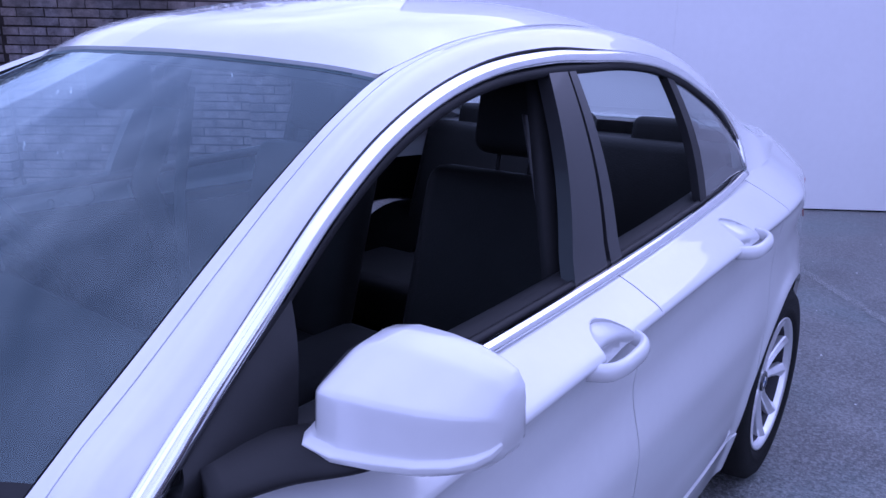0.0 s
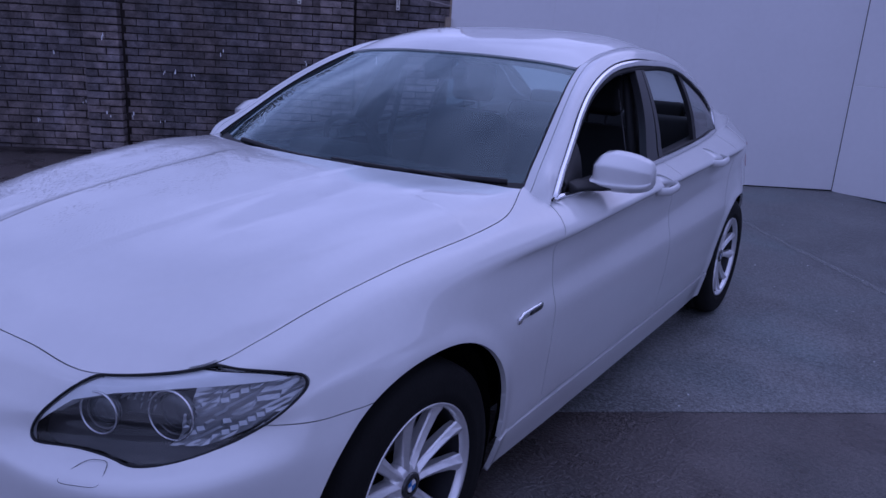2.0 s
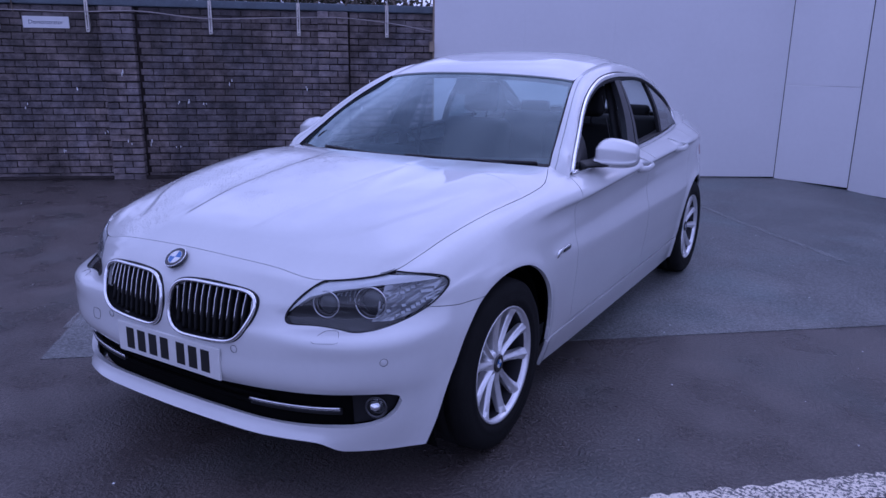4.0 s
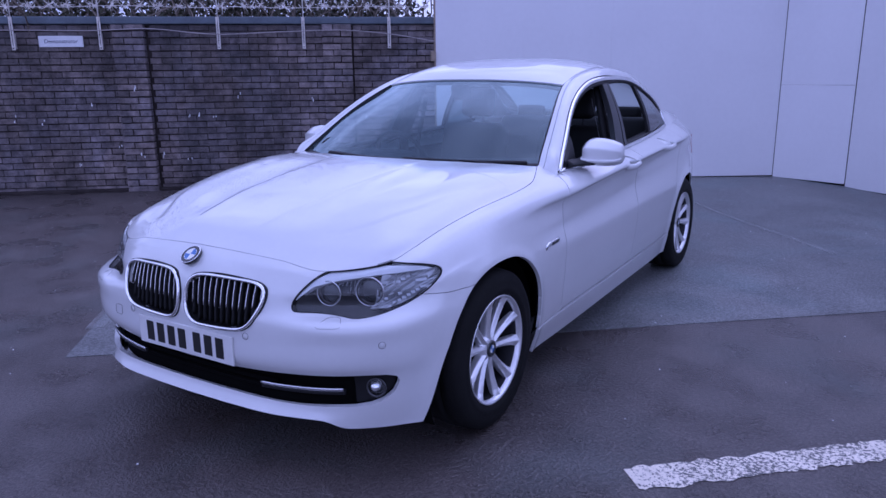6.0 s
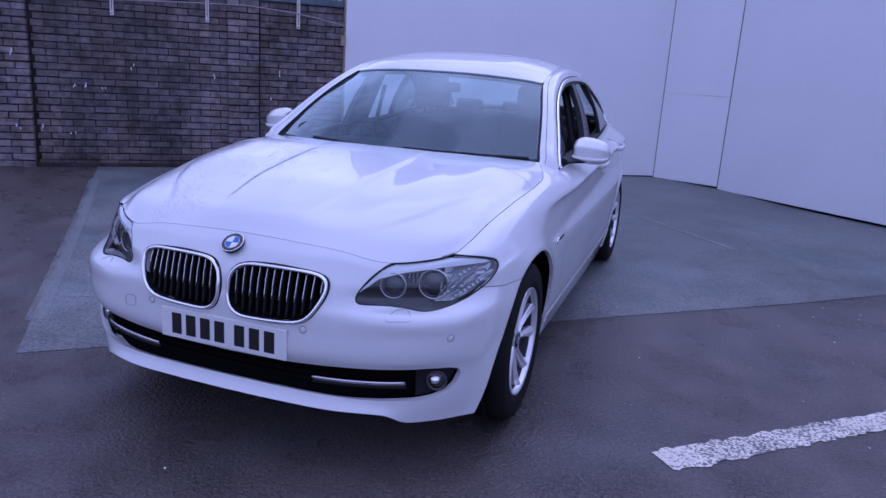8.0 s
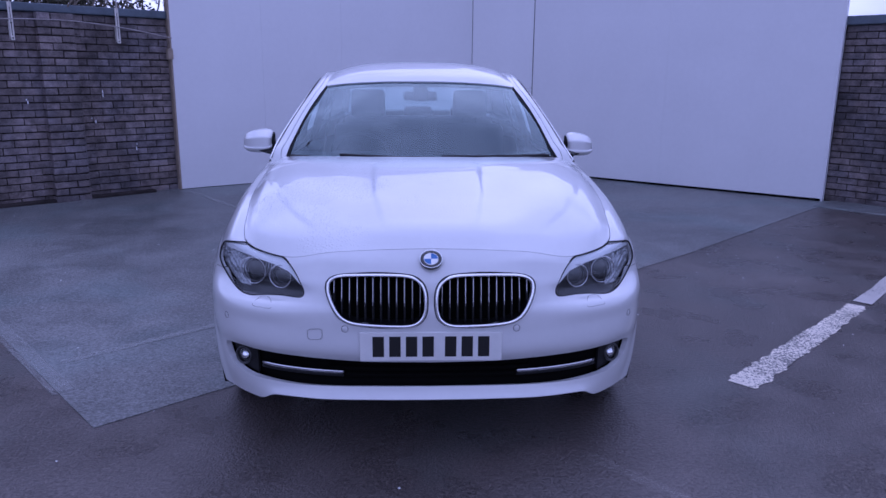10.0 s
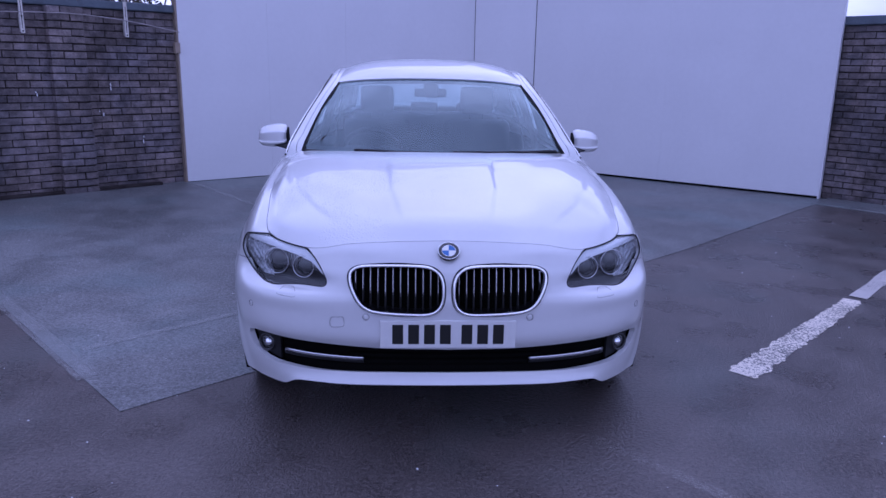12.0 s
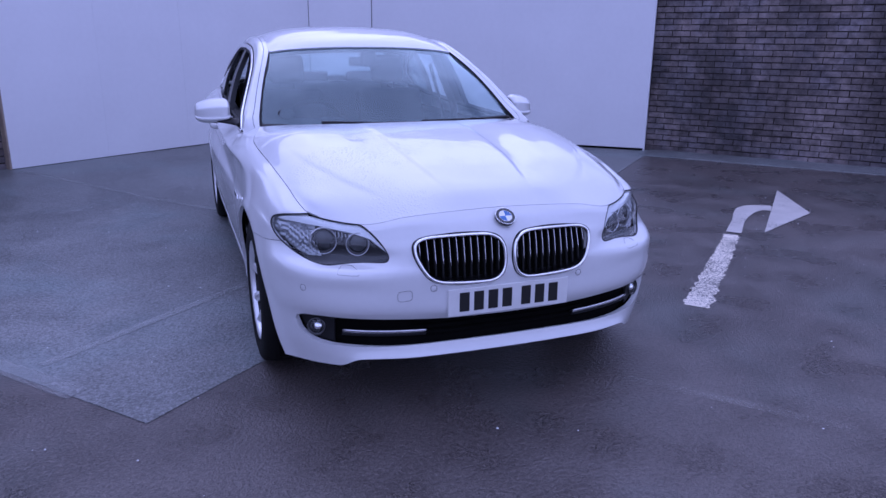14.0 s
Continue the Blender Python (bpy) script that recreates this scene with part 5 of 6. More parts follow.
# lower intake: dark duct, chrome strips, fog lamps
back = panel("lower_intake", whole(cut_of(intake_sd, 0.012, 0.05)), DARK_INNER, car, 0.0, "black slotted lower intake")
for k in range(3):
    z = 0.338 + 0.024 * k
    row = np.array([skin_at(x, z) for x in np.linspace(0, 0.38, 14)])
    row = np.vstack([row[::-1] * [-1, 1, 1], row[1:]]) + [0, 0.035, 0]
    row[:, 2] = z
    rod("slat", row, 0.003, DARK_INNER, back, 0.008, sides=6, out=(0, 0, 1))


def fog_lamp(sgn):
    pts = np.array([skin_at(x, z) for x, z in zip(np.linspace(.325, .668, 16), np.interp(np.linspace(0, 1, 16), [0, .5, 1], [.352, .357, .368]))]) + [0, 0.016, 0]
    pts = pts[:-1]
    rod("intake_strip", pts * [sgn, 1, 1], 0.0042, SATIN, back, 0.008, sides=8, out=(0, -0.4, 1), label="chrome strip")
    pts = pts + [0, 0.012, -0.012]
    rod("strip_carrier", pts * [sgn, 1, 1], 0.012, BLACK, back, 0.010, sides=8, out=(0, -0.4, 1))
    c = skin_at(.735, .368) + np.array([0.0, 0.030, 0])
    axis = Vector((0.45 * sgn, -1, 0.1))
    c = Vector(c)
    c.x *= sgn
    lamp = rod("fog_lamp", ring_points(c, axis, 0.033), 0.005, GLOSS_BLACK, car, closed=True, out=axis, label="small round fog lamp")
    v, f = dome(c - axis.normalized() * 0.02, axis, 0.031, 0.016)
    raw("lens", v, f, LAMP_LENS, lamp, smooth=True)
    # chrome cap turned off the lamp's axis, shaped to give a sky glint
    v, f = dome(c - axis.normalized() * 0.006 + Vector((-0.005 * sgn, 0, 0.004)), axis + Vector((0, 0, 0.55)), 0.020, 0.012)
    raw("bulb_cap", v, f, CHROME, lamp, "bright bulb cap, tilted up to imitate a glint", smooth=True)
    v, f = dome(c - axis.normalized() * 0.004, axis, 0.032, 0.007)
    raw("cover", v, f, LENS, lamp, smooth=True).visible_shadow = False
    panel("bezel", side_of(clip(cut_of(intake_sd, 0.0, 0.032), lambda v: v[:, 0] - 0.672), sgn), BLACK, lamp, 0.01)


both(fog_lamp)

# parking sensors, washer covers, towing-eye cover
SKIN_N = normals(SKIN)
for x, z in ((.311, .538), (.784, .542)):
    for sgn in (1, -1):
        p = skin_at(x, z)
        nx, ny, nz = SKIN_N[np.argmin(np.linalg.norm(SKIN[0] - p, axis=1))]
        c, axis = Vector((p[0] * sgn, p[1], p[2])), Vector((nx * sgn, ny, nz))
        s = rod("parking_sensor", ring_points(c + axis * 0.0006, axis, 0.0125, 24), 0.0007, TRIM_GREY, front_bumper, closed=True, sides=6, out=axis, label="round parking sensor")
        v, f = dome(c, axis, 0.0115, 0.0018, 2, 20)
        raw("face", v, f, PAINT, front_bumper, smooth=True)


def outline_rod(name, pts, sgn, r=0.0006):
    ahead = FRONT(SKIN[0])
    near_v, near_n, p = SKIN[0][ahead], SKIN_N[ahead], []
    for x, z in rounded(pts, 4, 0.25):
        d2 = (near_v[:, 0] - x) ** 2 + (near_v[:, 2] - z) ** 2
        w = np.exp(-d2 / 0.008**2) + 1e-12
        p.append(np.array([x, (near_v[:, 1] * w).sum() / w.sum(), z]) + 0.0018 * (near_n * w[:, None]).sum(0) / w.sum())
    p = np.array(p)
    return rod(name, smooth_ring(p, 48) * [sgn, 1, 1], r, TRIM_GREY, front_bumper, closed=True, sides=5, out=(0, -1, 0))


both(lambda s: outline_rod("washer_cover", [(.586, .600), (.603, .627), (.642, .628), (.676, .603)], s))
outline_rod("towing_cover", [(.40, .50), (.40, .54), (.455, .535), (.455, .495)], -1)

# number plate: white, with dark bars where the characters stand
plate = part("number_plate", box_bm((-.262, -.8195, .421), (.262, -.811, .533), 0.003, 2), PLATE_WHITE, car, "white front number plate", smooth=False)
x = -.219
for k in range(7):
    part("character_bar", box_bm((x + 0.004, -.8207, .438), (x + .046, -.819, .517), 0.0008, 1), INK, plate, smooth=False)
    x += .061 + (.022 if k == 3 else 0)

# bonnet roundel
bm_at = look((0, -.750, .789), (0, -1.75, 2.09))
badge = raw("roundel", *lathe([(0.0, 0.0005), (0.006, 0.0005), (0.006, .026), (0.007, .027), (0.0075, .039), (0.004, .0415), (-0.006, .0415)], 40), GLOSS_BLACK, car, "round blue and white bonnet emblem", smooth=True)
turn_x = pose(0, 0, 0, 0, 90, 0)
badge.matrix_world = bm_at @ turn_x
for k in range(4):
    pts = [(0.0068, 0, 0)] + [(0.0068, .0255 * math.cos(math.pi / 2 * k + math.pi / 16 * j), .0255 * math.sin(math.pi / 2 * k + math.pi / 16 * j)) for j in range(9)]
    raw("quadrant", pts, [tuple(range(10))], ROUNDEL_BLUE if k % 2 else ROUNDEL_WHITE, badge)
rod("rim", ring_points((0.006, 0, 0), (1, 0, 0), .0405), 0.0016, CHROME, badge, closed=True, sides=6, out=(1, 0, 0))
rod("rim", ring_points((0.006, 0, 0), (1, 0, 0), .0265), 0.0012, CHROME, badge, closed=True, sides=6, out=(1, 0, 0))


# ---------------------------------------------------------------- car: wheels
def wheel_part(center, sgn, name):
    """A ten-spoke alloy wheel; local x points outwards."""
    m = Matrix.Translation(center) @ pose(0, 0, 0, 0, 0, 0 if sgn > 0 else 180)
    rim = raw("wheel", *lathe([(-.10, .222), (-.102, .228), (-.095, .229), (-.088, .215), (-.03, .206), (.03, .210), (.07, .216), (.092, .220), (.100, .2285), (.106, .229), (.106, .2245), (.098, .2165), (.08, .2135)], 72), ALLOY, car, "silver ten-spoke alloy wheel with a black tyre", smooth=True)
    rim.matrix_world = m
    raw("tyre", *lathe([(-.098, .228), (-.110, .250), (-.1135, .285), (-.108, .312), (-.094, .329), (-.06, .3345), (-.035, .336), (-.034, .329), (-.026, .329), (-.025, .3362), (.025, .3362), (.026, .329), (.034, .329), (.035, .336), (.06, .3345), (.094, .329), (.108, .312), (.1135, .285), (.1125, .262), (.114, .258), (.110, .245), (.103, .2285)], 96), RUBBER, rim, "black road tyre", smooth=True)
    # dark barrel and back plate put shade into the gaps between the spokes
    raw("barrel", *lathe([(-.09, .224), (-.03, .202), (.03, .206), (.083, .2125)], 48), ALLOY_SHADED, rim, smooth=True)
    raw("brake_disc", *lathe([(.0, .07), (.012, .075), (.013, .155), (0.0, .158), (-.012, .155)], 48), STEEL, rim, smooth=True)
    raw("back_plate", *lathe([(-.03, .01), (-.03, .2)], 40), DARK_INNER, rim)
    part("calliper", box_bm((-.03, -.175, -.06), (.035, -.10, .06), 0.012, 2), STEEL, rim)
    for k in range(10):
        a = radians(36 * k + (2.0 if k % 2 else -2.0) + 8)
        bm = bmesh.new()
        rows = []
        for r, half, x, deep in ((.040, .0135, .070, .040), (.085, .0145, .070, .036), (.14, .0170, .076, .032), (.19, .0210, .085, .028), (.216, .0275, .094, .022)):
            sec = [(-half, x - deep), (-half * 0.97, x - 0.010), (-half * 0.82, x - 0.005), (-half * 0.10, x + 0.004), (half * 0.10, x + 0.004), (half * 0.82, x - 0.005), (half * 0.97, x - 0.010), (half, x - deep)]
            rows.append([bm.verts.new((q, p * math.cos(a) - r * math.sin(a), r * math.cos(a) + p * math.sin(a))) for p, q in sec])
        for i in range(len(rows) - 1):
            for j in range(7):
                bm.faces.new((rows[i][j], rows[i + 1][j], rows[i + 1][j + 1], rows[i][j + 1]))
        part("spoke", bm, ALLOY, rim, smooth=False)
    raw("hub", *lathe([(.03, .062), (.060, .060), (.070, .046), (.074, .036)], 40), ALLOY, rim, smooth=True)
    cap = raw("hub_cap", *lathe([(.060, .037), (.079, .035), (.081, .031), (.080, .0215)], 40), GLOSS_BLACK, rim, "black hub cap with a blue and white centre", smooth=True)
    for k in range(4):
        pts = [(.0802, 0, 0)] + [(.0802, .0175 * math.cos(math.pi / 2 * k + math.pi / 16 * j), .0175 * math.sin(math.pi / 2 * k + math.pi / 16 * j)) for j in range(9)]
        raw("cap_quadrant", pts, [tuple(range(10))], ROUNDEL_BLUE if k % 2 else ROUNDEL_WHITE, rim)
    for k in range(5):
        a = radians(72 * k + 26)
        v, f = lathe([(.055, .009), (.066, .009), (.066, .001)], 6)
        raw("wheel_bolt", v + [0, .051 * math.cos(a), .051 * math.sin(a)], f, STEEL, rim)


for y, x in ((0.0, .800), (2.968, .792)):
    for sgn in (1, -1):
        wheel_part((x * sgn, y, .335), sgn, "wheel")


def arch_liner(y, sgn, a):
    """Black half-round lining inside a wheel arch."""
    pts = []
    for x in (.45, .70, .795 if y > 1 else .865):
        pts.append([(x * sgn, a[0] + (a[2] + (0.012 if y > 1 or math.cos(w) > 0 else 0.06)) * math.cos(w), a[1] + (a[3] + 0.012) * math.sin(w)) for w in np.linspace(-0.42, math.pi + 0.42, 30)])
    n = 30
    v = [p for row in pts for p in row]
    f = [(r * n + i, r * n + i + 1, (r + 1) * n + i + 1, (r + 1) * n + i) for r in range(2) for i in range(n - 1)]
    f.append(tuple(range(n)))
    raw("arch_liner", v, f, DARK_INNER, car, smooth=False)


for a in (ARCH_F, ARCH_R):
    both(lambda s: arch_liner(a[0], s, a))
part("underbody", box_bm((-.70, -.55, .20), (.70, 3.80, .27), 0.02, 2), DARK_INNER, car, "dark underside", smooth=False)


# ---------------------------------------------------------------- car: mirrors, handles, trims, wipers
MIRROR_CUT = rounded([(1.0, .10), (.90, .0), (.36, .0), (.12, .07), (-.04, .17), (-.05, .235), (.015, .275), (.03, .66), (.07, .71), (.50, .955), (.78, 1.0), (.95, .985), (1.0, .90)], 5, 0.22)


def door_mirror(sgn):
    """A housing swept back from the door, with a crease under its top and a lip round its lower shell."""
    rows, n = [], len(MIRROR_CUT)
    stations = ((.857, 1.004, 1.094, .992, 1.085, .6), (.862, .994, 1.100, .978, 1.098, 1.5), (.874, .985, 1.110, .970, 1.108, 2.0), (.90, .978, 1.114, .974, 1.118, 1.6), (.94, .975, 1.110, .992, 1.128, 1.0), (.975, .976, 1.102, 1.012, 1.136, 1.0), (1.000, .979, 1.092, 1.036, 1.140, 1.0), (1.016, .984, 1.084, 1.056, 1.140, 1.0), (1.025, .992, 1.072, 1.074, 1.138, .8), (1.029, 1.002, 1.060, 1.088, 1.134, .5))
    out, up = (0.0, 0.0) if sgn > 0 else (0.042, 0.012)  # the passenger's one stands a little further out
    for x, z0, z1, y0, y1, lip in stations:
        x, z0, z1 = x + out * (0.75 + 0.25 * (x - .857) / .172), z0 + up, z1 + up
        rows.append([((x + (.004 * lip if x > .99 + out else -.004 * lip if x < .88 + out else 0) * (.12 < w < .27)) * sgn, y0 + (u * lip if u < 0 else u) * (y1 - y0), z0 + w * (z1 - z0)) for u, w in MIRROR_CUT])
    m = len(rows)
    v = [p for r in rows for p in r]
    f = [(i * n + k, i * n + (k + 1) % n, (i + 1) * n + (k + 1) % n, (i + 1) * n + k) for i in range(m - 1) for k in range(n)] + [tuple(reversed(range(n))), tuple((m - 1) * n + k for k in range(n))]
    if sgn < 0:
        f = [tuple(reversed(q)) for q in f]
    mirror = raw("door_mirror", v, f, PAINT, car, "white door mirror on a black foot", smooth=True)
    inner = rows[0]
    mid = np.mean(inner, axis=0)
    rim = [tuple(mid + (np.array(p) - mid) * k - [d * sgn, 0, 0]) for k, d in ((1.02, -.004), (1.0, .004), (.90, .006)) for p in inner]
    raw("inner_cap", rim, [q if sgn > 0 else tuple(reversed(q)) for q in [(i * n + k, i * n + (k + 1) % n, (i + 1) * n + (k + 1) % n, (i + 1) * n + k) for i in (1, 0) for k in range(n)]] + [tuple(2 * n + k for k in range(n))], BLACK, mirror, "black inner end of the housing")
    g = [((x + out) * sgn, y, z + up) for x, y, z in ((.885, 1.118, 1.008), (1.0, 1.145, 1.008), (1.0, 1.145, 1.080), (.885, 1.118, 1.10))]
    raw("glass", g + [(x, y - .006, z) for x, y, z in g], [(0, 1, 2, 3), (7, 6, 5, 4), (0, 4, 5, 1), (1, 5, 6, 2), (2, 6, 7, 3), (3, 7, 4, 0)], MIRROR, mirror, "mirror glass")
    foot = curve([(.826 * sgn, .860, 1.004), (.850 * sgn, .940, 1.002), ((.886 + out * 0.6) * sgn, 1.0, 1.0 + up * 0.7), ((.910 + out) * sgn, 1.035, 1.004 + up)], 14)
    rod("foot", foot, 0.042, BLACK, mirror, 0.014, sides=14, out=(0.25 * sgn, 0, 1), label="black mirror foot")
    return mirror


both(door_mirror)

# door handles: a thick bar over a pressed cup
for doors, (y, z) in zip((front_doors, rear_doors), HANDLES):
    for door, sgn in zip(doors, (1, -1)):
        p = skin_side(y, z)
        bar = curve([(p[0] - 0.014, y - .082, z - .010), (p[0] + 0.016, y - .066, z - .008), (p[0] + 0.032, y, z - .002), (p[0] + 0.020, y + .062, z + .004), (p[0] - 0.012, y + .078, z + .006)], 24)
        rod("door_handle", bar * [sgn, 1, 1], 0.0165, PAINT, door, 0.010, sides=12, out=(sgn, 0, 0), label="white bar door handle")
        cup = clip(SKIN, lambda v: -cup_sd(v, y, z) * (v[:, 0] > 0.5) - 1.0 * (v[:, 0] <= 0.5))
        deep = np.clip(-cup_sd(cup[0], y, z) / 0.034, 0, 1)
        panel("handle_cup", side_of((cup[0] - np.stack([0.030 * np.sqrt(deep * (2 - deep)), 0 * deep, 0 * deep], 1), cup[1]), sgn), PAINT, door, 0.002)

# side repeaters behind the front wheels
for sgn in (1, -1):
    pts = np.array([skin_side(y, z) for y, z in zip(np.linspace(.420, .572, 10), np.linspace(.681, .690, 10))]) + [0.004, 0, 0]
    rep = rod("side_repeater", pts * [sgn, 1, 1], 0.012, CHROME, car, 0.005, sides=8, out=(sgn, 0, 0), label="chrome side repeater")
    rod("repeater_lens", (pts[4:9] + [0.004, 0, -0.001]) * [sgn, 1, 1], 0.008, LAMP_DARK, rep, 0.004, sides=8, out=(sgn, 0, 0))
    lamp = clip(clip(SKIN, lambda v: v[:, 1] - 3.58), lambda v: np.minimum(v[:, 2] - 0.79, 0.94 - v[:, 2]))
    lamp = clip(lamp, lambda v: v[:, 0] - 0.45)
    panel("tail_lamp", side_of(moved(lamp, 0.003), sgn), RED_LAMP, car, 0.006, "red tail lamp")

# cowl and wipers
cowl = [(x, y, z) for x, y, z in WS_FOOT]
cv = np.vstack([np.array(cowl) * [.985, 1, 1] + [0, -0.03, -0.015], np.array(cowl) * [.985, 1, 1] + [0, 0.035, 0.012]])
raw("cowl", *whole((cv, [(i, i + 1, 6 + i, 5 + i) for i in range(4)])), BLACK, car, "black cowl below the windscreen")


def on_screen(x, k):
    """A point on the windscreen: x across, k from its foot (0) to its top (1), with a little clearance."""
    foot = [np.interp(abs(x), [p[0] for p in WS_FOOT], [p[i] for p in WS_FOOT]) for i in (1, 2)]
    top = [np.interp(abs(x) * 0.8, [p[0] for p in WS_TOP], [p[i] for p in WS_TOP]) for i in (1, 2)]
    return np.array([x, foot[0] + (top[0] - foot[0]) * k - 0.010, foot[1] + (top[1] - foot[1]) * k + 0.004])


for path, pivot in (([(-.44, .034), (-.10, .022), (.20, .014)], (.14, .0)), ([(.10, .034), (.40, .024), (.70, .018)], (.60, .0))):
    blade = curve([on_screen(x, k) for x, k in path], 20)
    w = rod("wiper", blade, 0.012, BLACK, car, 0.010, sides=6, out=(0, -0.5, 1), label="black wiper blade")
    arm = curve([on_screen(*pivot) + [0, -.03, 0], on_screen((path[1][0] + pivot[0]) / 2, .016) + [0, -.012, .006], on_screen(*path[1]) + [0, 0, .005]], 14)
    rod("wiper_arm", arm, 0.009, BLACK, w, 0.006, sides=6)

# roof aerial
v = [(-.022, 2.60, 1.448), (.022, 2.60, 1.448), (.026, 2.76, 1.432), (-.026, 2.76, 1.432), (-.006, 2.70, 1.515), (.006, 2.70, 1.515), (.006, 2.75, 1.512), (-.006, 2.75, 1.512)]
raw("roof_aerial", v, [(0, 1, 5, 4), (1, 2, 6, 5), (2, 3, 7, 6), (3, 0, 4, 7), (4, 5, 6, 7)], PAINT, car, "small white roof aerial fin", smooth=True)

# ---------------------------------------------------------------- car: cabin
def cushion(name, lo, hi, parent, m=None, bevel=0.05, mat=None):
    return part(name, box_bm(lo, hi, bevel, 4, m), mat or LEATHER, parent)


def seat(x, y):
    s = cushion("seat", (x - .25, y - .28, .36), (x + .25, y + .24, .56), car)
    s["label"] = "black leather front seat"
    cushion("seat_back", (x - .25, -.07, 0), (x + .25, .07, .62), s, pose(0, y + .26, .50, -17, 0, 0), 0.06)
    cushion("headrest", (x - .125, -.045, 0), (x + .125, .045, .20), s, pose(0, y + .455, 1.135, -10, 0, 0), 0.04)
    for q in (-.05, .05):
        rod("headrest_post", [(x + q, y + .44, 1.06), (x + q, y + .46, 1.17)], 0.006, BLACK, s)


seat(.375, 1.69)
seat(-.375, 1.69)
bench = cushion("rear_bench", (-.64, 2.32, .40), (.64, 2.85, .60), car)
cushion("bench_back", (-.64, -.08, 0), (.64, .08, .58), bench, pose(0, 2.86, .55, -22, 0, 0), 0.06)
for x in (-.40, 0, .40):
    cushion("headrest", (x - .12, -.04, 0), (x + .12, .04, .13), bench, pose(0, 3.09, 1.045, -12, 0, 0), 0.035)
part("parcel_shelf", box_bm((-.62, 3.05, 1.02), (.62, 3.47, 1.06), 0.01, 2), TRIM_GREY, car, smooth=False)
dash = part("dashboard", box_bm((-.70, .72, .70), (.70, 1.12, .955), 0.06, 4), TRIM_GREY, car, "black dashboard")
part("instrument_hood", box_bm((-.55, .92, .93), (-.20, 1.10, 1.00), 0.03, 3), TRIM_GREY, dash)
part("centre_console", box_bm((-.13, 1.05, .35), (.13, 2.0, .60), 0.04, 3), TRIM_GREY, dash)
wheel_c, wheel_n = (-.375, 1.19, .93), (0, 1, .45)
sw = rod("steering_wheel", ring_points(wheel_c, wheel_n, .18, 48), 0.015, LEATHER, car, closed=True, out=wheel_n, label="black steering wheel")
v, f = dome(Vector(wheel_c) - Vector(wheel_n).normalized() * 0.02, wheel_n, .07, .03)
raw("boss", v, f, TRIM_GREY, sw, smooth=True)
rod("spoke", [(-.54, 1.185, .935), (-.21, 1.185, .935)], 0.013, TRIM_GREY, sw)
part("interior_mirror", box_bm((-.105, 1.335, 1.285), (.105, 1.37, 1.340), 0.018, 3), BLACK, car, "black interior mirror")
part("sensor_pod", box_bm((-.045, 1.225, 1.285), (.045, 1.33, 1.375), 0.02, 3), BLACK, car)
part("cabin_floor", box_bm((-.78, .70, .27), (.78, 3.2, .32)), DARK_INNER, car, smooth=False)
for sgn in (1, -1):
    for sh in (door_f, door_r):
        panel("door_card", side_of(moved(clip(clip(clip(sh, lambda v: v[:, 2] - .33), lambda v: .87 - v[:, 2]), lambda v: v[:, 1] - 0.85), -0.075), sgn), TRIM_GREY, car, 0.03)
    rod("centre_pillar", [(.76 * sgn, 1.90, .35), (.745 * sgn, 1.72, .98), (.622 * sgn, 1.83, 1.385)], 0.045, TRIM_GREY, car, 0.025, sides=8, out=(sgn, 0, 0.3))
    rod("seat_belt", [(.70 * sgn, 1.80, .55), (.68 * sgn, 1.80, .95), (.60 * sgn, 1.82, 1.28)], 0.022, BELT, car, 0.002, sides=6, out=(sgn, 0.3, 0), label="grey seat belt")
raw("firewall", [(-.85, .70, .30), (.85, .70, .30), (.80, .66, .97), (-.80, .66, .97)], [(0, 1, 2, 3)], DARK_INNER, car)
raw("rear_bulkhead", [(-.85, 3.15, .30), (.85, 3.15, .30), (.72, 3.25, 1.03), (-.72, 3.25, 1.03)], [(0, 1, 2, 3)], DARK_INNER, car)

# paper disc in the lower corner of the windscreen
disc_at = on_screen(-.595, .17) + [0, 0.016, -0.016]
v, f = dome(disc_at, (0, -0.60, 0.80), .040, 0.0015, 3, 28)
raw("windscreen_disc", v, f, TRIM_GREY, car, "small round paper disc behind the windscreen", smooth=True)
rod("disc_holder", ring_points(disc_at, (0, -0.60, 0.80), .042, 32), 0.003, TRIM_GREY, car, closed=True, sides=6, out=(0, -0.6, 0.8))

# the cabin stands a little towards the passenger's side over the body
bpy.context.view_layer.update()
for ob in car.children_recursive:
    if ob.type == "MESH" and not (ob.name.startswith("door_mirror") or ob.parent.name.startswith("door_mirror")):
        to_world = ob.matrix_world.copy()
        to_own = to_world.inverted()
        for vert in ob.data.vertices:
            p = to_world @ vert.co
            shift = 0.13 * min(max(p.z - 0.93, 0.0), 0.12)
            if shift > 0 and p.y > 0.3:
                vert.co = to_own @ Vector((p.x - shift, p.y, p.z))

# ---------------------------------------------------------------- fittings on and above the left wall
WALL_M = YARD @ pose(0, WALL_V, 0)
BRACKETS = (-4.6, -3.3, -2.04, -1.10, 0.22, 1.21, 2.24)


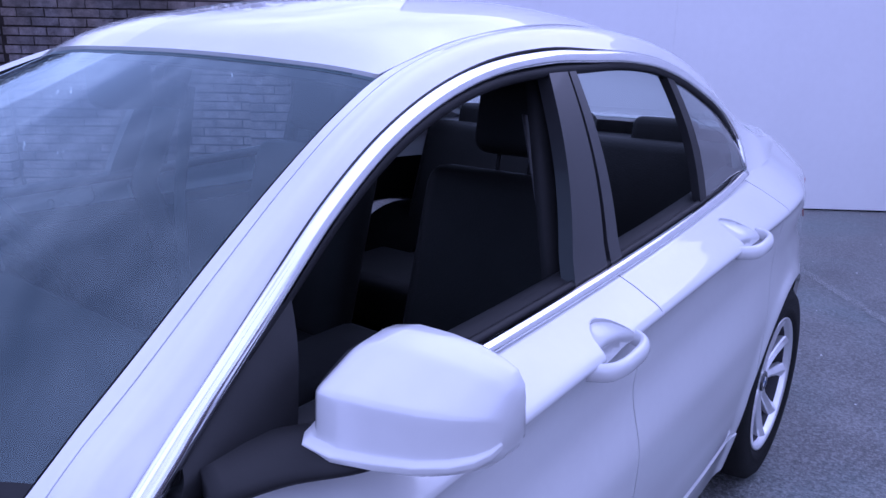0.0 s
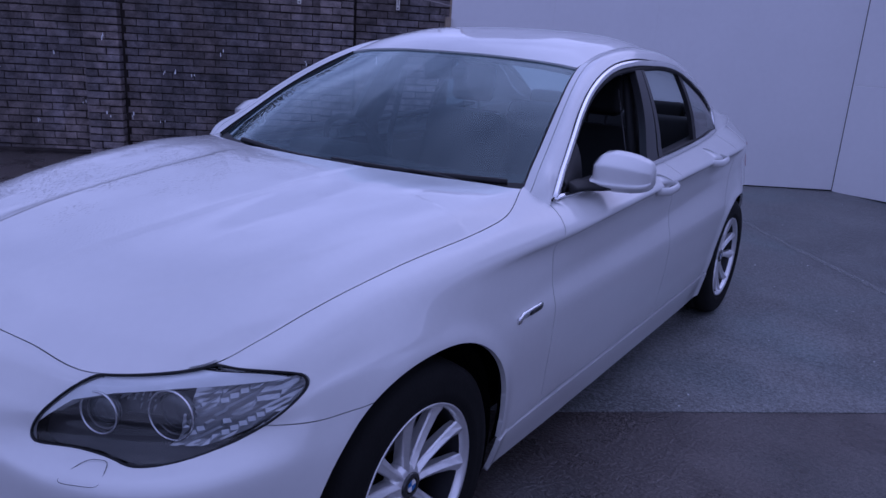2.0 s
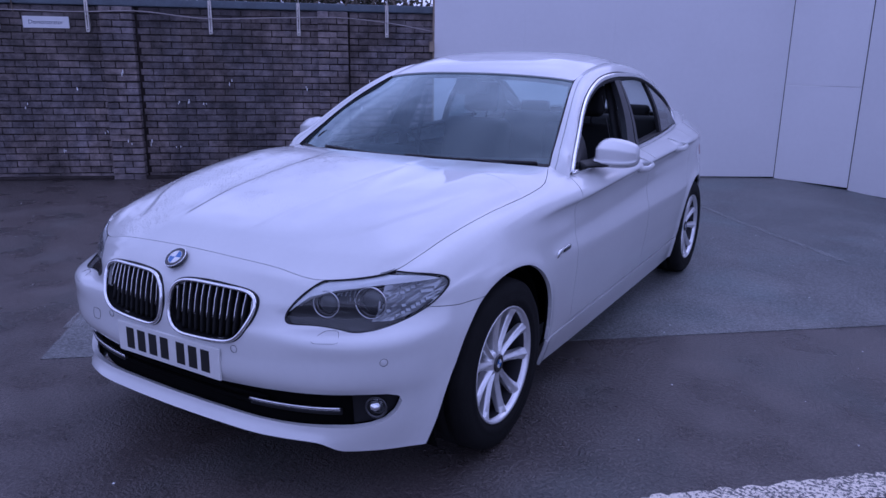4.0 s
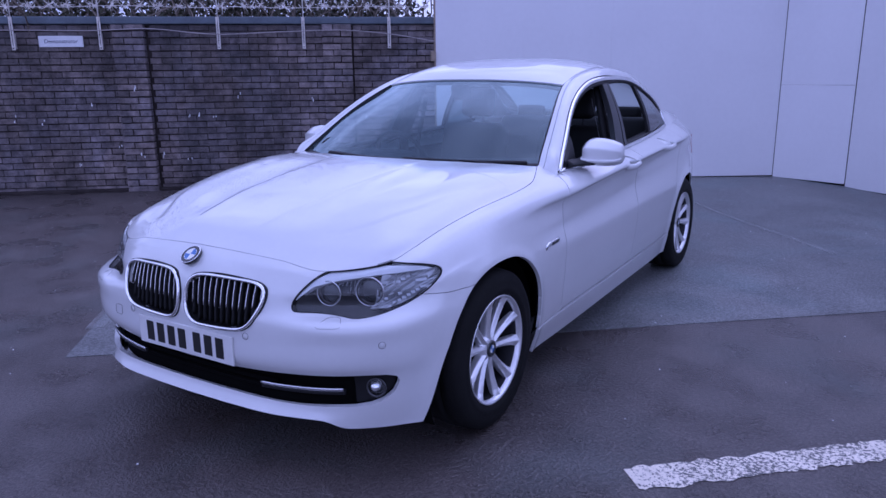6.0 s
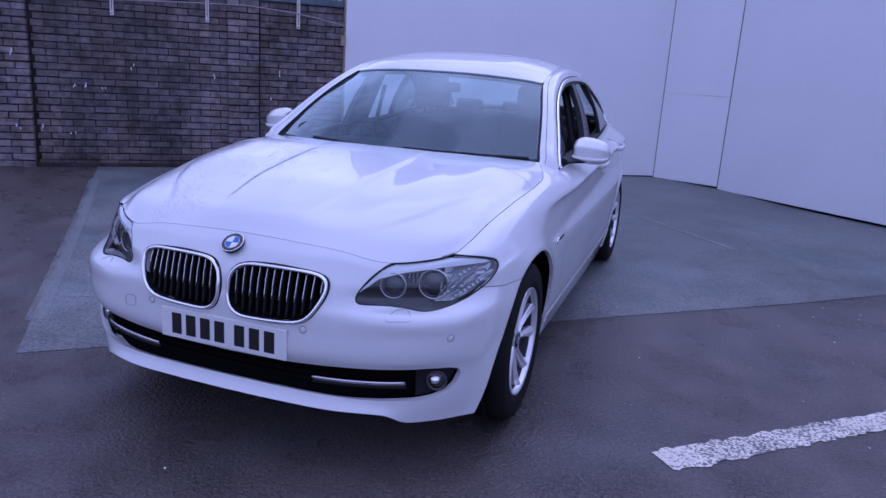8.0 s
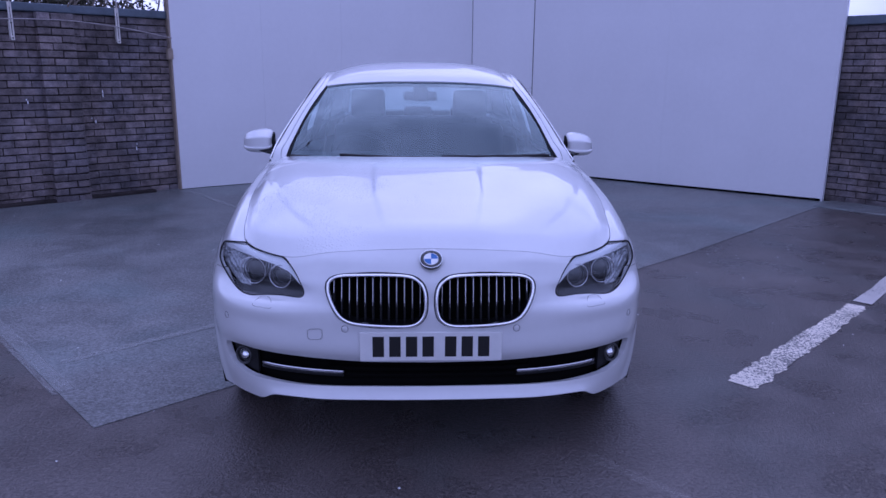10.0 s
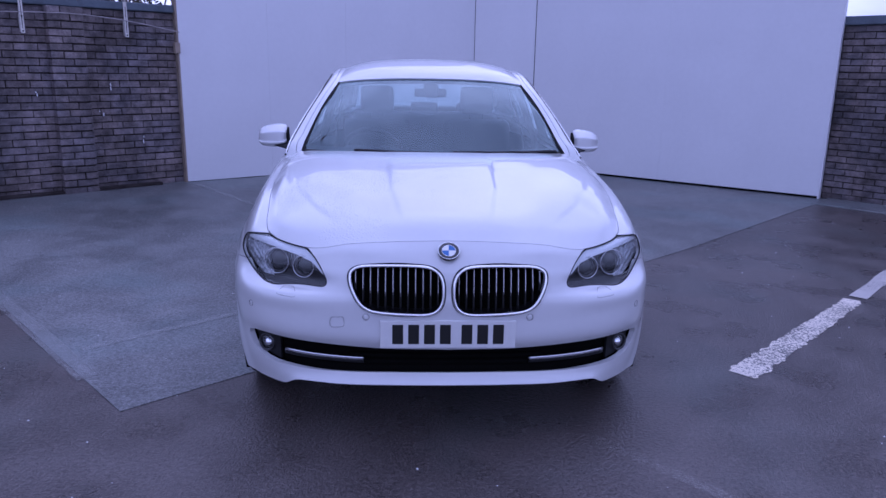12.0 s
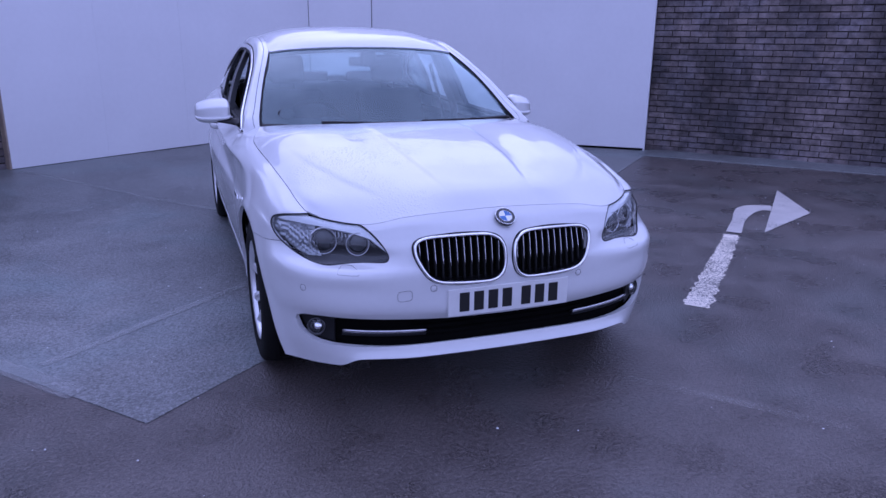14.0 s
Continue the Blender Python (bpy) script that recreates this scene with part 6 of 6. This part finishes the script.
def bracket(u):
    """A slotted flat bar bolted to the wall, with a thin rod above that carries the wire."""
    b = tagged(new("wire_bracket"), "white slotted steel bracket bolted to the brick wall", "bracket", "brackets along the wall")
    b.matrix_world = WALL_M @ pose(u, -0.05, 0)
    bm = box_bm((-.019, -.012, 1.735), (.019, .0, 2.10), 0.003, 1)
    part("bar", bm, GALV, b, smooth=False)
    part("bar_face", box_bm((-.003, -.0135, 1.78), (.003, -.011, 2.05)), MORTAR, b, "dark slot", smooth=False)
    for z in (1.755, 1.90):
        rod("bolt", [(0, -.02, z), (0, -.005, z)], 0.007, DARK_INNER, b, sides=8, out=(1, 0, 0))
    rod("stay", [(.004, -.006, 2.06), (.004, -.006, 2.52)], 0.008, GALV, b, sides=6, out=(0, 1, 0))
    part("wall_pad", box_bm((-.016, -.002, 1.75), (.016, .05, 1.92)), GALV, b, smooth=False)
    return b


first = bracket(BRACKETS[0])
for u in BRACKETS[1:]:
    copy_thing(first, WALL_M @ pose(u, -0.05, 0))

cable_path = [(-6, 1.94), (-4.6, 1.95), (-3.3, 1.93), (-2.04, 1.95), (-1.10, 1.945), (-.6, 1.965), (.22, 1.90), (.9, 1.925), (1.21, 1.935), (1.64, 1.945), (2.24, 1.90), (2.80, 1.81)]
cable = rod("cable", curve([(u, -0.128, z) for u, z in cable_path], 120), 0.0065, CABLE, sides=6, out=(0, 1, 0))
cable.matrix_world = WALL_M
tagged(cable, "thin pinkish-grey cable strung along the wall brackets", "cable")

sign = tagged(part("wall_sign", box_bm((-1.785, -.012, 1.768), (-1.305, .012, 1.893), 0.003, 1), SIGN_WHITE, smooth=False), "small white sign on the brick wall", "sign")
sign.matrix_world = WALL_M
word = bpy.data.curves.new("sign_text", "FONT")
word.body, word.size, word.align_x, word.extrude = "Demonstrator", 0.062, "CENTER", 0.0006
text_ob = new("sign_text", word)
dg = bpy.context.evaluated_depsgraph_get()
text_mesh = bpy.data.meshes.new_from_object(text_ob.evaluated_get(dg))
bpy.data.objects.remove(text_ob)
letters = finish("lettering", text_mesh, SIGN_INK, sign, "dark lettering", smooth=False)
letters.matrix_basis = pose(-1.545, -.0135, 1.812, 90, 0, 0)


def razor_wire():
    """Barbed tape along the top of the wall: two strands, a loose coil and many small four-pointed barbs."""
    rng = random.Random(3)
    wire = tagged(new("razor_wire"), "galvanised razor wire coiled along the wall top", "razor wire")
    wire.matrix_world = WALL_M
    for z, y in ((2.215, -.03), (2.36, -.02), (2.50, .02)):
        rod("strand", curve([(u, y + rng.uniform(-.01, .01), z + rng.uniform(-.012, .012)) for u in np.arange(-5, 2.9, .5)], 80), 0.004, WIRE, wire, sides=5, out=(0, 1, 0))
    a = np.linspace(0, 2 * math.pi * 22, 700)
    rod("coil", np.stack([-5 + a / a[-1] * 7.8, .10 + .16 * np.cos(a), 2.40 + .17 * np.sin(a)], 1), 0.003, WIRE, wire, sides=4, out=(0, 0.3, 1))
    v, f = [], []
    spots = [(u + rng.uniform(-.03, .03), y, z + rng.uniform(-.015, .015), .030) for z, y in ((2.215, -.03), (2.36, -.02)) for u in np.arange(-5, 2.85, .10)]
    spots += [(-5 + q / a[-1] * 7.8, .10 + .16 * math.cos(q), 2.40 + .17 * math.sin(q), .030) for q in a[::4]]
    spots += [(u + rng.uniform(-.05, .05), -.035, 2.225 + rng.uniform(-.02, .02), .075) for u in np.arange(-5, 2.85, .24)]
    for x0, y0, z0, size in spots:
        for _ in range(3 if size < .05 else 5):
            d = Vector((rng.uniform(-1, 1), rng.uniform(-.4, .4), rng.uniform(-1, 1))).normalized() * rng.uniform(.7, 1.35) * size
            n = Vector((-d.z, 0, d.x)).normalized() * .006
            c = Vector((x0, y0, z0))
            k = len(v)
            v += [c - d, c + n, c + d, c - n]
            f.append((k, k + 1, k + 2, k + 3))
    tagged(raw("barbed_edging", v, f, WIRE, wire), "small sharp barbs", kind="stuff")


razor_wire()


def shrub(name, label, spots, seed, leaves, spread, leaf=0.035, clear=None):
    """A shrub of bare twigs with many small leaves, uneven and full of gaps."""
    rng = random.Random(seed)
    sh = tagged(new(name), label, "shrub")
    tv, tf, lv, lf = [], [], [], []
    for base in spots:
        for _ in range(spread[3]):
            p = Vector(base) + Vector((rng.uniform(-.3, .3), rng.uniform(-.2, .2), 0))
            d = Vector((rng.uniform(-.5, .5), rng.uniform(-.3, .3), 1)).normalized()
            pts = [p.copy()]
            for _ in range(6):
                d = (d + Vector((rng.uniform(-.5, .5), rng.uniform(-.4, .4), rng.uniform(-.2, .25)))).normalized()
                p = p + d * rng.uniform(.12, .28) * spread[2]
                pts.append(p.copy())
            v, f = tube(np.array(pts), 0.010, None, False, 4, (0.3, 1, 0.1))
            k = len(tv)
            tv += list(v)
            tf += [tuple(k + i for i in q) for q in f]
            for _ in range(leaves):
                i = rng.randrange(1, len(pts))
                c = pts[i].lerp(pts[i - 1], rng.random()) + Vector((rng.gauss(0, spread[0]), rng.gauss(0, spread[0]), rng.gauss(0, spread[1])))
                a = Vector((rng.uniform(-1, 1), rng.uniform(-1, 1), rng.uniform(-1, 1))).normalized()
                b = a.orthogonal().normalized()
                if clear and (clear @ c).y < 0.27:
                    continue
                s = leaf * rng.uniform(.6, 1.4)
                k = len(lv)
                lv += [c - a * s, c + b * s * .55, c + a * s, c - b * s * .55]
                lf.append((k, k + 1, k + 2, k + 3))
    raw("brushwood", tv, tf, TWIG, sh)
    tagged(raw("leaves", lv, lf, LEAF, sh), "small dark green leaves", kind="stuff")
    return sh


shrub("ivy_hedge", "dark ivy and bare twigs growing behind the wall", [tuple(WALL_M @ Vector((u, .42 + .25 * (i % 3), 1.75))) for i, u in enumerate(np.arange(-6.5, 2.55, .30))], 4, 75, (.12, .16, .8, 13), 0.03, WALL_M.inverted())
shrub("far_bush", "small dark bush beyond the wall", [tuple(YARD @ Vector((WALL_U + 1.2, v, 1.5))) for v in (0.75, 1.05, 1.5, 2.2)], 9, 110, (.05, .06, .5, 7), 0.025)


def flecks():
    """Old splashes of white paint on the bricks."""
    rng = random.Random(8)
    v, f = [], []
    for u, z in ((-2.15, .94), (-1.85, .94), (-1.02, .62), (-.77, .50), (-.55, .50), (-.20, .97), (-.10, .98), (.10, .96), (-1.48, .42), (-.2, .42), (1.30, 1.15), (.4, 1.2), (-1.3, 1.1), (-.75, 1.3), (1.9, .9), (2.35, .62), (2.05, 1.2)):
        for _ in range(2):
            c = Vector((u + rng.gauss(0, .02), -.0125 if not (-.97 < u < -.60 or 1.43 < u < 1.80) else -.1225, z + rng.gauss(0, .02)))
            n = 7
            k = len(v)
            w, h = rng.uniform(.005, .010), rng.uniform(.012, .034)
            v += [c + Vector((w * math.cos(q) * rng.uniform(.5, 1), rng.uniform(-.002, 0), h * math.sin(q) * rng.uniform(.5, 1))) for q in np.linspace(0, 2 * math.pi, n, endpoint=False)]
            f.append(tuple(range(k, k + n)))
    ob = tagged(raw("paint_flecks", v, f, SIGN_WHITE, bpy.data.objects["wall_west"]), "small splashes of old white paint", kind="stuff")
    ob.matrix_parent_inverse = (YARD @ pose(-9.0, WALL_V, LIFT)).inverted()
    ob.matrix_basis = WALL_M


flecks()


def grit():
    """Loose pale stones and crumbs on the tarmac."""
    rng = random.Random(12)
    v, f = [], []
    for _ in range(420):
        u, w = rng.uniform(-3, 7), rng.uniform(-4.5, 5.2)
        p = at_yard(u, w, 0.006)
        if abs(p.x) < 1.0 and -0.9 < p.y < 4.1:
            continue
        s = rng.uniform(.002, .0065)
        k = len(v)
        v += [p + Vector((s * a, s * b, s * c)) for a, b, c in ((1, 0, 0), (0, 1.2, 0), (-1, .2, 0), (0, -1, 0), (.1, 0, .9))]
        f += [(k, k + 1, k + 4), (k + 1, k + 2, k + 4), (k + 2, k + 3, k + 4), (k + 3, k, k + 4)]
    tagged(raw("loose_grit", v, f, SIGN_WHITE), "pale loose grit scattered on the tarmac", "grit", kind="stuff")


grit()
